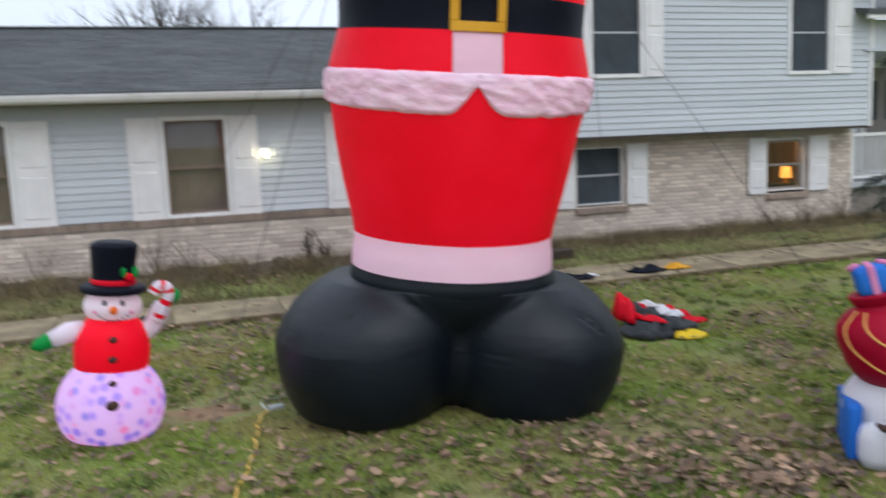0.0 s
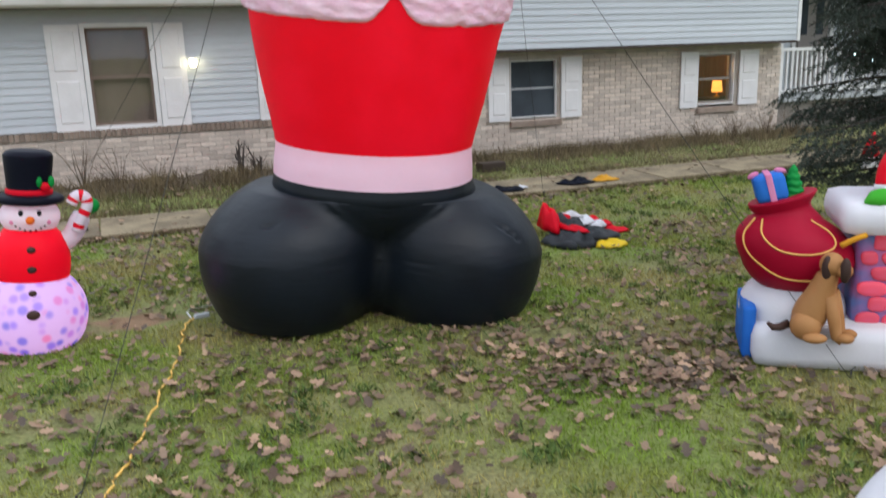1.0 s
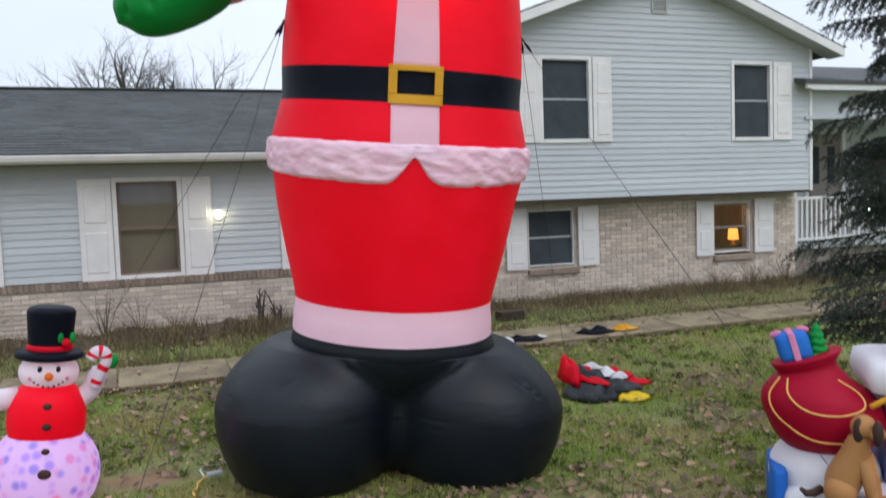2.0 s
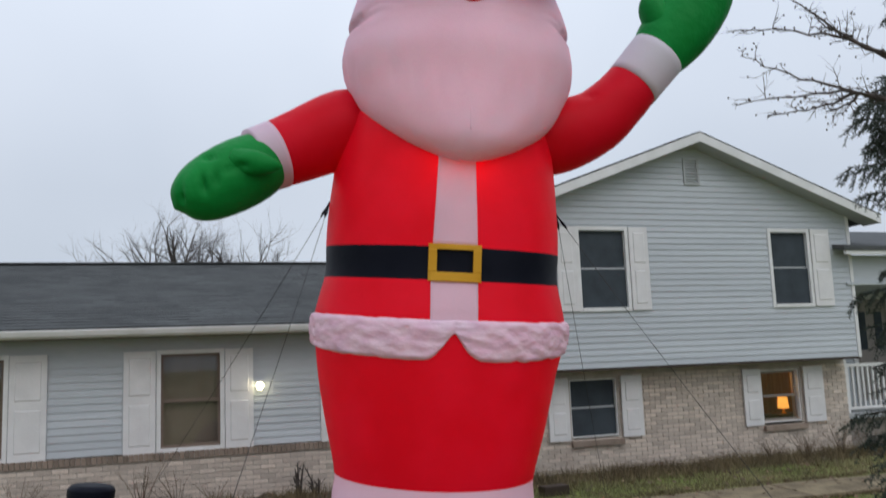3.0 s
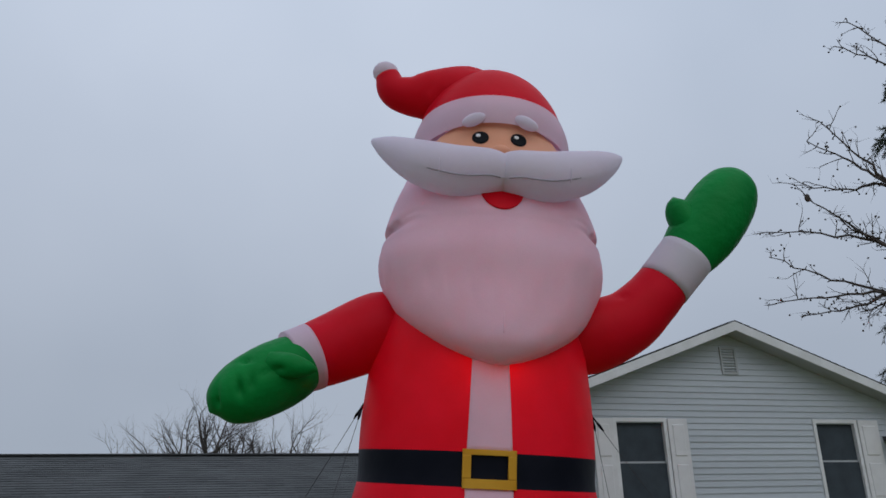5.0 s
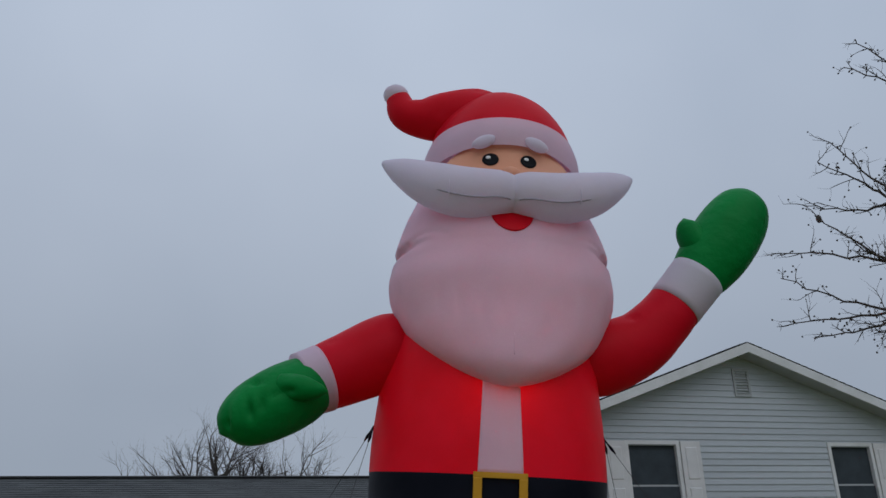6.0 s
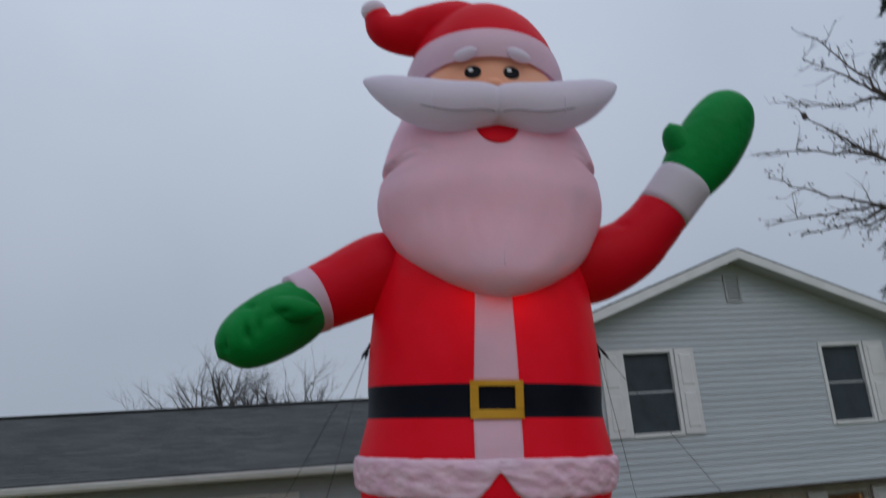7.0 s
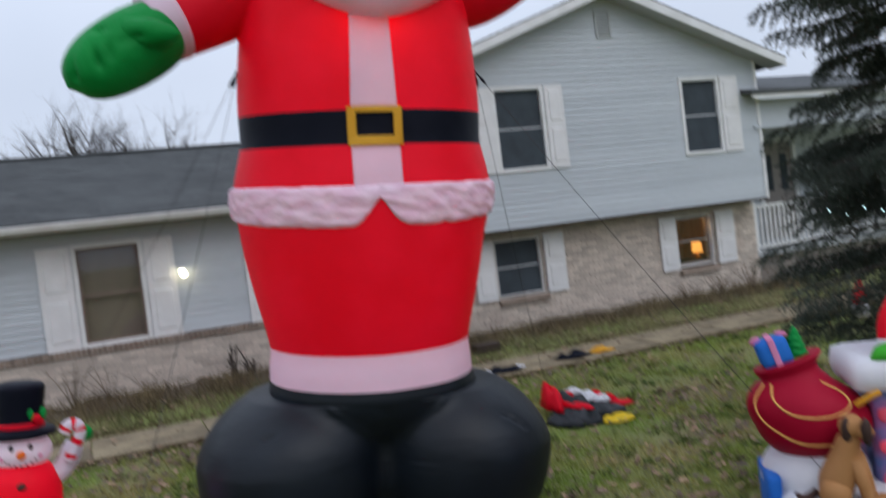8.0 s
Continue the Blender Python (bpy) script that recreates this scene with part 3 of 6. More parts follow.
def window(x0, x1, z0, z1, face, left, right, back, sill=False):
    """A double-hung window in the wall's opening, with casing, two sashes, panes and what hangs behind them."""
    t = 0.04
    y = face + (0.06 if sill else 0)
    win = part("window", boxes((x0 - t, x0 + 0.02, y - 0.03, y + 0.1, z0 - t, z1 + t), (x1 - 0.02, x1 + t, y - 0.03, y + 0.1, z0 - t, z1 + t),
                               (x0 + 0.02, x1 - 0.02, y - 0.03, y + 0.1, z1 - 0.02, z1 + t), (x0 + 0.02, x1 - 0.02, y - 0.045, y + 0.1, z0 - t, z0 + 0.02)), TRIM, house, "white double-hung window")
    zm = (z0 + z1) / 2
    for a, b, yy in ((z0 + 0.02, zm + 0.02, y + 0.03), (zm - 0.02, z1 - 0.02, y + 0.055)):
        part("sash", boxes((x0 + 0.02, x0 + 0.055, yy, yy + 0.022, a, b), (x1 - 0.055, x1 - 0.02, yy, yy + 0.022, a, b), (x0 + 0.055, x1 - 0.055, yy, yy + 0.022, a, a + 0.04), (x0 + 0.055, x1 - 0.055, yy, yy + 0.022, b - 0.04, b)), CURTAIN if back is CURTAIN else SOFFIT if back else DOORPAINT, win)
        p = part("pane", boxes((x0 + 0.055, x1 - 0.055, yy + 0.008, yy + 0.013, a + 0.04, b - 0.04)), GLASS, win)
        p.visible_shadow = False
    if back is SCREEN:
        part("insect_screen", boxes((x0 + 0.022, x1 - 0.022, y + 0.018, y + 0.021, z0 + 0.022, zm - 0.01), (x0 + 0.022, x1 - 0.022, y + 0.042, y + 0.045, zm + 0.022, z1 - 0.022)), SCREEN, win, "dark insect screen")
    if left:
        shutter(win, x0 - t - left, x0 - t - 0.01, z0 - 0.03, z1 + 0.03, face - 0.018)
    if right:
        shutter(win, x1 + t + 0.01, x1 + t + right, z0 - 0.03, z1 + 0.03, face - 0.018)
    if back:
        bm = bmesh.new()
        n = 40
        for i in range(n):
            f0, f1 = i / n, (i + 1) / n
            wave = lambda f: 0.0025 * math.sin(f * 22) * (1 if back is CURTAIN else 0.1)
            q = [bm.verts.new(c) for c in ((x0 + (x1 - x0) * f0, y + 0.13 + wave(f0), z0), (x0 + (x1 - x0) * f1, y + 0.13 + wave(f1), z0), (x0 + (x1 - x0) * f1, y + 0.13 + wave(f1), z1), (x0 + (x1 - x0) * f0, y + 0.13 + wave(f0), z1))]
            bm.faces.new(q)
        bmesh.ops.remove_doubles(bm, verts=bm.verts, dist=0.0005)
        bmesh.ops.solidify(bm, geom=bm.faces, thickness=0.004)
        part("curtain" if back is CURTAIN else "blind", bm, back, win, "drawn taupe curtain" if back is CURTAIN else "dark blind")
    if sill:
        part("sill", boxes((x0 - 0.03, x1 + 0.05, face - 0.07, face + 0.02, z0 - 0.14, z0 - 0.045), bevel=0.008), CAPBRICK, win, "brown brick sill")
    return win


window(*WINDOWS["up"][0], UP_Y, 0.36, 0.36, SCREEN)
window(*WINDOWS["up"][1], UP_Y, 0, 0.42, SCREEN)
window(*WINDOWS["low"][0], LOW_Y, 0.38, 0.4, SCREEN, True)
window(*WINDOWS["low"][1], LOW_Y, 0.38, 0.44, None, True)
window(*WINDOWS["wing"][0], WING_Y, 0, 0.48, CURTAIN)
window(*WINDOWS["wing"][1], WING_Y, 0.44, 0.41, CURTAIN)
window(*WINDOWS["wing"][2], WING_Y, 0.46, 0.41, CURTAIN)

# the lit room behind the lower window: panelled walls, a dresser and a table lamp
room = part("room", boxes((9.5, 11.9, 14.6, 14.7, 0.0, 2.0), (9.4, 9.5, LOW_Y + 0.25, 14.7, 0.0, 2.0), (11.9, 12.0, LOW_Y + 0.25, 14.7, 0.0, 2.0), (9.5, 11.9, LOW_Y + 0.25, 14.6, -0.1, 0.0), (9.5, 11.9, LOW_Y + 0.25, 14.6, 2.0, 2.1)), PANEL, house, "wood-panelled room behind the lit window")
dresser = tagged(part("dresser", boxes((9.9, 11.85, 13.3, 13.75, 0.0, 0.93), bevel=0.01), WOOD_AND_SHADE), "dark wooden dresser inside the lit window", "dresser")
lamp = empty("table_lamp", pose(11.33, 13.5, 0.93), "small table lamp with a glowing amber shade", "lamp")
bm = bmesh.new()
tube(bm, [(0, 0, 0), (0, 0, 0.02), (0, 0, 0.04), (0, 0, 0.12)], [0.06, 0.055, 0.02, 0.015])
part("base", bm, GOLD, lamp, smooth=True)
bm = bmesh.new()
tube(bm, [(0, 0, 0.1), (0, 0, 0.31)], [0.105, 0.085], 20)
part("shade", bm, SHADE, lamp, "glowing amber shade", True)
# added fill light, unseen above the window top, apart from the table lamp
room_light = bpy.data.lights.new("room_fill_light", "POINT")
room_light.energy, room_light.color, room_light.shadow_soft_size = 5.5, (1.0, 0.55, 0.22), 0.03
new("room_fill_light", room_light).location = (10.7, 13.15, 1.94)

# outdoor lamp on the wing wall
sconce = empty("wall_lamp", pose(1.52, WING_Y - 0.02, 1.93), "lit white outdoor lamp fixed to the siding", "lamp")
part("backplate", boxes((-0.05, 0.05, -0.015, 0.0, -0.08, 0.08), bevel=0.006), TRIM, sconce)
part("hood", boxes((-0.06, 0.06, -0.13, -0.015, 0.05, 0.07), bevel=0.006), TRIM, sconce)
bm = bmesh.new()
ball(bm, (0, -0.08, 0.0), (0.055, 0.055, 0.06), 16, 10)
part("bulb", bm, BULB, sconce, "glowing bulb", True)
sc_light = bpy.data.lights.new("wall_lamp_light", "POINT")
sc_light.energy, sc_light.color, sc_light.shadow_soft_size = 0.45, (1.0, 0.92, 0.7), 0.06
new("wall_lamp_light", sc_light).location = (1.52, WING_Y - 0.2, 1.93)

# entrance side: set-back wall with a door, porch roof, deck and railing
entry = part("wall", boxes((12.12, 13.95, 14.3, 14.5, 0.0, 3.9), (14.95, 20, 14.3, 14.5, 0.0, 3.9), (13.95, 14.95, 14.3, 14.5, 3.15, 3.9), (13.95, 14.95, 14.3, 14.5, 0, 1.0)), SIDING, house, "set-back entrance wall in pale siding")
door = part("door", boxes((13.98, 14.92, 14.34, 14.39, 1.0, 3.12), (14.1, 14.35, 14.325, 14.34, 1.15, 1.9), (14.55, 14.8, 14.325, 14.34, 1.15, 1.9)), DOORPAINT, house, "grey-brown front door with narrow lights")
for x in (14.13, 14.57):
    part("pane", boxes((x, x + 0.2, 14.33, 14.338, 2.05, 2.85)), SCREEN, door)
part("door_frame", boxes((13.88, 13.98, 14.27, 14.4, 1.0, 3.22), (14.92, 15.02, 14.27, 14.4, 1.0, 3.22), (13.98, 14.92, 14.27, 14.4, 3.12, 3.22)), TRIM, door, "white frame")
porch = part("porch_roof", boxes((11.95, 19, 12.25, 14.3, 3.25, 3.3), (12.135, 19, 12.3, 12.42, 3.3, 3.8)), SIDING, house, "porch roof with a siding-clad beam")
part("fascia", boxes((11.75, 19, 12.0, 12.06, 3.78, 3.93), bevel=0.008), TRIM, porch, "white porch fascia")
pr = bmesh.new()
q = [pr.verts.new(c) for c in ((11.7, 11.98, 3.93), (19.2, 11.98, 3.93), (19.2, 17.5, 5.1), (12.1, 17.5, 5.1), (11.7, 11.98, 3.85), (19.2, 11.98, 3.85), (19.2, 17.5, 5.0), (12.1, 17.5, 5.0))]
for f in ((0, 1, 2, 3), (7, 6, 5, 4), (4, 5, 1, 0), (0, 3, 7, 4), (5, 6, 2, 1)):
    pr.faces.new([q[i] for i in f])
part("roof", pr, SHINGLE, house, "grey shingle roof over the entrance")
part("post", boxes((15.2, 15.36, 12.34, 12.5, 1.0, 3.3), bevel=0.01), TRIM, porch, "white porch post")
deckfloor = part("deck", boxes((12.13, 19, 12.75, 14.3, 0.82, 0.92)), SOFFIT, house, "raised entrance deck")
part("skirting", boxes((12.14, 19, 12.95, 13.05, 0, 0.82)), DOORPAINT, deckfloor)
rail = tagged(part("railing", boxes((12.2, 18.5, 12.80, 12.87, 1.76, 1.82), (12.2, 18.5, 12.81, 12.86, 0.98, 1.03)), TRIM), "white painted deck railing with square balusters", "railing")
bl = bmesh.new()
box(bl, -0.02, 0.02, -0.018, 0.018, 0, 0.73, bevel=0.003)
bl_me = bpy.data.meshes.new("baluster")
bl.to_mesh(bl_me), bl.free()
bl_me.materials.append(TRIM)
for i in range(52):
    shared("baluster", bl_me, rail, pose(12.28 + i * 0.12, 12.835, 1.03))
for x in (12.2, 14.3, 16.4, 18.5):
    part("post", boxes((x - 0.05, x + 0.05, 12.785, 12.885, 0.9, 1.9), bevel=0.008), TRIM, rail)


# ---- the giant inflatable figure ----
LEAN_R = radians(4.0)
SANTA = Matrix.Translation((2.07, 6.35, 0.0)) @ Matrix.Rotation(radians(-11.0), 4, "Z") @ Matrix.Rotation(LEAN_R, 4, "Y")
# height, half width, how far the middle stands forward (minus) of the axis, depth to width
BODY = [(0.95, 0.74, 0.0), (1.02, 0.785, 0.0), (1.09, 0.78, 0.0), (1.22, 0.775, 0.0), (1.375, 0.765, 0.0), (1.7, 0.84, 0.0), (2.0, 0.905, 0.0), (2.25, 0.945, 0.0), (2.5, 0.965, 0.0),
        (2.62, 0.95, 0.0), (2.815, 0.905, 0.0), (2.93, 0.90, 0.0), (3.05, 0.905, 0.0), (3.3, 0.90, 0.0), (3.6, 0.875, 0.0), (3.9, 0.83, 0.0), (4.2, 0.72, 0.0), (4.42, 0.5, 0.0), (4.5, 0.2, 0.0)]
DEEP = 0.84
CREASE = 0.014   # the seam down the front stands out a little


def profile(table, z):
    """Half width and forward shift at a height, from a smooth line through the table."""
    a = np.array(table)
    return np.interp(z, a[:, 0], a[:, 1]), np.interp(z, a[:, 0], a[:, 2])


def on_skin(table, x, z, out=0.0, deep=DEEP):
    """The point of the front skin at x across and z up, pushed out by a little."""
    w, f = profile(table, z)
    w += out + (CREASE * w * math.exp(-abs(math.asin(max(-1.0, min(1.0, x / w)))) / 0.16) if table is BODY else 0)
    s = max(-0.995, min(0.995, x / w))
    return Vector((x, f - w * deep * math.sqrt(1 - s * s), z))


def patch(bm, table, outline, mi, out=0.008, rings=8, deep=DEEP):
    """A printed or sewn-on panel: a closed outline of (x, z) drawn in towards its middle and laid on the skin."""
    cx, cz = sum(p[0] for p in outline) / len(outline), sum(p[1] for p in outline) / len(outline)
    rows = []
    for i in range(rings):
        k = 1 - i / rings
        rows.append([bm.verts.new(on_skin(table, cx + (x - cx) * k, cz + (z - cz) * k, out, deep)) for x, z in outline])
    mid = bm.verts.new(on_skin(table, cx, cz, out, deep))
    edge = [bm.verts.new(on_skin(table, x, z, -0.004, deep)) for x, z in outline]
    n = len(outline)
    for a, b in zip([edge] + rows[:-1], rows):
        for i in range(n):
            f = bm.faces.new((a[i], a[(i + 1) % n], b[(i + 1) % n], b[i]))
            f.material_index, f.smooth = mi, True
    for i in range(n):
        f = bm.faces.new((rows[-1][i], rows[-1][(i + 1) % n], mid))
        f.material_index, f.smooth = mi, True


def ellipse(cx, cz, rx, rz, n=40, turn=0.0):
    c, s = math.cos(turn), math.sin(turn)
    return [(cx + rx * math.cos(a) * c - rz * math.sin(a) * s, cz + rx * math.cos(a) * s + rz * math.sin(a) * c) for a in (2 * math.pi * i / n for i in range(n))]


def rect(x0, x1, z0, z1, n=14):
    e = [(x0 + (x1 - x0) * i / n, z0) for i in range(n)] + [(x1, z0 + (z1 - z0) * i / n) for i in range(n)]
    return e + [(x1 - (x1 - x0) * i / n, z1) for i in range(n)] + [(x0, z1 - (z1 - z0) * i / n) for i in range(n)]


def flat(x, z):
    """Places read on the leaning figure, put back upright about its foot."""
    c, s = math.cos(LEAN_R), math.sin(LEAN_R)
    return x * c - z * s + 0.1, x * s + z * c


def santa():
    mats = [BLACK, WHITE_PINK_LIT, RED, BELT, GOLD, WHITE, GREEN, SKIN, EYE, EYE_WHITE, PLUSH, SEAM]
    bm = bmesh.new()
    n = 72

    def settle():
        bmesh.ops.recalc_face_normals(bm, faces=bm.faces)
        bm.normal_update()
        bm.verts.ensure_lookup_table()

    def pucker(verts, c, along, length, width, depth):
        """Pinches the cloth into a short crease at c that runs along a direction."""
        c, along = Vector(c), Vector(along).normalized()
        for vert in verts:
            d = vert.co - c
            if abs(d.x) < 2.5 * length and abs(d.z) < 2.5 * length and d.length < 2.5 * length:
                t = d.dot(along)
                w = (d - along * t).length
                vert.co -= vert.normal * depth * math.exp(-(t / length) ** 2 - (w / width) ** 2)

    def skin(table, cuts, deep=DEEP, step=0.04, puff=0.0, n=72, crease=0.0):
        """Rings up a table of widths; cuts: (top of band, material)."""
        zs = list(np.arange(table[0][0], table[-1][0], step)) + [table[-1][0]]
        zs = sorted(set([round(float(z), 4) for z in zs] + [c[0] for c in cuts if table[0][0] < c[0] < table[-1][0]]))
        cp = curve_points(table, 8)
        rings, mi = [], []
        for i, z in enumerate(zs):
            w, f = profile(cp, z)
            ring = []
            for j in range(n):
                a = 2 * math.pi * j / n
                r = 1 + puff * noise.noise((3 * math.cos(a), 3 * math.sin(a), z * 3))
                r += crease * math.exp(-abs(a - 1.5 * math.pi) / 0.16)
                ring.append(Vector((w * r * math.cos(a), f + w * r * deep * math.sin(a), z)))
            rings.append(ring)
            if i:
                mi.append(next(m for top, m in cuts if z <= top + 1e-6))
        loft(bm, rings, mi)

    # legs swell into two round boots: one skin round two ellipsoids and the seat between them
    shapes = [((-0.655, -0.03, 0.52), (0.685, 0.75, 0.8, 0.6)), ((0.645, -0.03, 0.52), (0.685, 0.75, 0.8, 0.6)), ((0, -0.02, 0.5), (0.2, 0.40, 0.48, 0.48)), ((0, 0.0, 1.06), (0.79, 0.66, 0.5, 0.4))]
    rad = np.linspace(1.7, 0.02, 340)
    rings = []
    for z in list(np.linspace(0.0, 1.02, 84)):
        ring = []
        for j in range(288):
            a = 2 * math.pi * j / 288
            x, y = rad * math.cos(a), rad * math.sin(a)
            total = 0
            for (cx, cy, cz), (rx, ry, low, high) in shapes:
                rz = high if z > cz else low
                cx = cx * (1 - 0.3 * max(0.0, float(z) - 0.55))
                q = np.sqrt(((x - cx) / rx) ** 2 + ((y - cy) / ry) ** 2 + ((z - cz) / rz) ** 2)
                total = total + np.exp(-30 * (q - 1) * min(rx, rz))
            i = int(np.argmax(total > 1)) if (total > 1).any() else len(rad) - 1
            r = rad[i] * (1 + 0.006 * noise.noise((3 * math.cos(a), 3 * math.sin(a), z * 3)))
            ring.append(Vector((float(r) * math.cos(a), float(r) * math.sin(a), float(z))))
        rings.append(ring)
    for _ in range(5):
        for g in rings:
            k = len(g)
            lens = [p.xy.length for p in g]
            for j, p in enumerate(g):
                m = (lens[j - 1] + 2 * lens[j] + lens[(j + 1) % k]) / 4
                p.xy = p.xy.normalized() * m
    loft(bm, rings, 0)
    skin(BODY, [(1.12, 0), (1.368, 1), (2.815, 2), (3.05, 3), (9, 2)], puff=0.006, n=96, crease=CREASE)
    # white front strip, above the belt and below it
    patch(bm, BODY, [(x * (1 - 0.26 * (z - 3.052)), z) for x, z in rect(-0.158, 0.158, 3.052, 3.75)], 1, 0.012)
    patch(bm, BODY, rect(-0.165, 0.165, 2.47, 2.81), 1, 0.012)
    # plush hem: two lobes that part at the middle
    k = 420
    rows = []
    for r in range(17):
        row = []
        for j in range(k):
            a = -math.pi / 2 + 2 * math.pi * j / k
            d = abs(math.atan2(math.sin(a + math.pi / 2), math.cos(a + math.pi / 2)))
            low = 2.262 + 0.19 * math.exp(-(d / 0.10) ** 1.5) + 0.03 * math.exp(-((d - 1.4) / 0.6) ** 2) + 0.014 * noise.noise((math.cos(a) * 9, math.sin(a) * 9, 3))
            z = 2.545 + (low - 2.545) * r / 16
            fold = 0.016 * noise.noise((a * 7 + z * 9, z * 16, 1)) + 0.009 * noise.noise((a * 15 - z * 14, z * 26, 6))
            w = profile(BODY, z)[0] + 0.03 + 0.008 * math.sin(math.pi * r / 16) + fold - (0.028 if r in (0, 16) else 0)
            w += 0.014 * math.exp(-d / 0.16)
            row.append(Vector((w * math.cos(a), w * DEEP * math.sin(a), z)))
        rows.append(row)
    loft(bm, rows, 10, cap=False)
    # buckle: a square frame on the belt
    for a in (rect(-0.185, 0.185, 3.03, 3.068), rect(-0.185, 0.185, 2.808, 2.872), rect(-0.185, -0.128, 2.872, 3.03), rect(0.128, 0.185, 2.872, 3.03)):
        patch(bm, BODY, a, 4, 0.03)
    # the coat hangs lower in front than behind
    for vert in bm.verts:
        z = vert.co.z
        k = min(max((z - 0.7) / 0.4, 0), 1) * min(max((3.95 - z) / 0.35, 0), 1)
        vert.co.z += 0.085 * k * vert.co.y
        # and one flank is pulled in a little below the hem
        if vert.co.x > 0 and z > 1.0:
            vert.co.x *= 1 - 0.032 * min(max((z - 1.0) / 0.12, 0), 1) * min(max((2.4 - z) / 0.25, 0), 1)
    # arms
    def limb(points, mi, k=36, squash=1.0):
        p = curve_points(points, 12 if mi == 6 else 6)
        fold = 0.004
        tube(bm, [q[:3] for q in p], [max(q[3] * (1 + fold * math.sin(i * 1.9) * math.sin(i * 0.7)), 0.004) for i, q in enumerate(p)], k, mi, squash)

    def at(x, z, y, r):
        fx, fz = flat(x, z)
        return (fx, y, fz, r)
    limb([at(-0.35, 4.12, 0, 0.2), at(-0.6, 4.055, -0.02, 0.30), at(-0.95, 3.9, -0.08, 0.278), at(-1.15, 3.81, -0.13, 0.256)], 2, 60)
    limb([at(-1.14, 3.814, -0.127, 0.262), at(-1.3, 3.745, -0.18, 0.252)], 1, 60)
    glove = len(bm.verts)
    limb([at(-1.24, 3.74, -0.17, 0.2), at(-1.27, 3.72, -0.2, 0.243), at(-1.44, 3.62, -0.26, 0.262), at(-1.66, 3.5, -0.3, 0.232), at(-1.8, 3.42, -0.32, 0.15), at(-1.865, 3.37, -0.33, 0.01)], 6, 72)
    limb([at(-1.42, 3.69, -0.42, 0.1), at(-1.27, 3.66, -0.48, 0.095), at(-1.15, 3.64, -0.5, 0.055), at(-1.08, 3.63, -0.49, 0.008)], 6, 28)
    settle()
    bm.verts.ensure_lookup_table()
    mitten = bm.verts[glove:]
    for x, z, y, dx, dz in ((-1.78, 3.47, -0.45, 0.1, 1), (-1.63, 3.50, -0.53, -0.25, 1), (-1.54, 3.53, -0.55, -0.25, 1), (-1.58, 3.7, -0.47, 1, -0.35), (-1.4, 3.62, -0.55, 1, 0.2)):
        fx, fz = flat(x, z)
        pucker(mitten, (fx, y, fz), (dx, 0, dz), 0.085, 0.026, 0.05)
    limb([at(0.7, 4.03, 0, 0.25), at(1.0, 3.955, 0, 0.30), at(1.365, 4.065, -0.03, 0.268), at(1.585, 4.235, -0.05, 0.238), at(1.735, 4.39, -0.06, 0.224)], 2, 60)
    limb([at(1.728, 4.382, -0.06, 0.229), at(1.96, 4.645, -0.08, 0.236)], 5, 60)
    limb([at(1.935, 4.62, -0.08, 0.2), at(1.97, 4.655, -0.08, 0.24), at(2.15, 4.865, -0.09, 0.287), at(2.34, 5.11, -0.1, 0.28), at(2.46, 5.28, -0.1, 0.225), at(2.52, 5.37, -0.1, 0.13), at(2.545, 5.405, -0.1, 0.01)], 6, 48, 0.85)
    limb([at(2.05, 4.8, -0.12, 0.14), at(1.945, 4.965, -0.14, 0.13), at(1.9, 5.075, -0.15, 0.092), at(1.885, 5.145, -0.15, 0.01)], 6, 24)
    settle()
    # creases where the sleeves bend, and tucks sewn into the boots
    for x, z, y, dx, dz, l, e in ((-0.83, 4.12, -0.25, 0.6, -1, 0.14, 0.02), (-1.02, 4.03, -0.27, 1, -0.4, 0.1, 0.018), (1.33, 4.24, -0.22, 1, -0.8, 0.09, 0.024), (-0.62, 4.1, -0.28, 0.2, -1, 0.2, 0.02)):
        fx, fz = flat(x, z)
        pucker(bm.verts, (fx, y, fz), (dx, 0, dz), l, 0.03, e)
    for x, z, y in [(-0.86 + 0.015 * i, 0.92 - 0.035 * i, -0.62) for i in range(4)] + [(0.83 + 0.03 * i, 0.9 - 0.045 * i, -0.6) for i in range(5)]:
        pucker(bm.verts, (x, y, z), (1, 0, -0.15), 0.08, 0.017, 0.026)
    # the seam between the legs and the two that run from it to the waist
    for i in range(5):
        pucker(bm.verts, (0.0, -0.40 - 0.03 * i, 0.34 + 0.09 * i), (0, 0, 1), 0.1, 0.022, -0.011)
    for side, reach in ((1, 0.42), (-1, 0.36)):
        for i in range(6):
            f = i / 5
            pucker(bm.verts, (side * (0.06 + reach * f), -0.53 - 0.06 * f, 0.66 + 0.33 * f ** 0.8), (side, 0, 0.75), 0.1, 0.022, -0.006)
    head_from = len(bm.verts)
    # head and beard in one swelling skin, standing forward of the chest
    HEAD = [(3.55, 0.03, -0.80), (3.6, 0.2, -0.74), (3.71, 0.42, -0.62), (3.9, 0.66, -0.42), (4.15, 0.82, -0.27), (4.4, 0.90, -0.2), (4.58, 0.89, -0.17), (4.66, 0.88, -0.16), (4.75, 0.87, -0.15), (5.0, 0.80, -0.1),
            (5.25, 0.71, -0.05), (5.5, 0.655, -0.02), (5.72, 0.63, 0.0)]
    skin(HEAD, [(9, 1)], 0.78, 0.02, 0.012, 168)
    HEAD_C = curve_points(HEAD, 8)
    bm.verts.ensure_lookup_table()
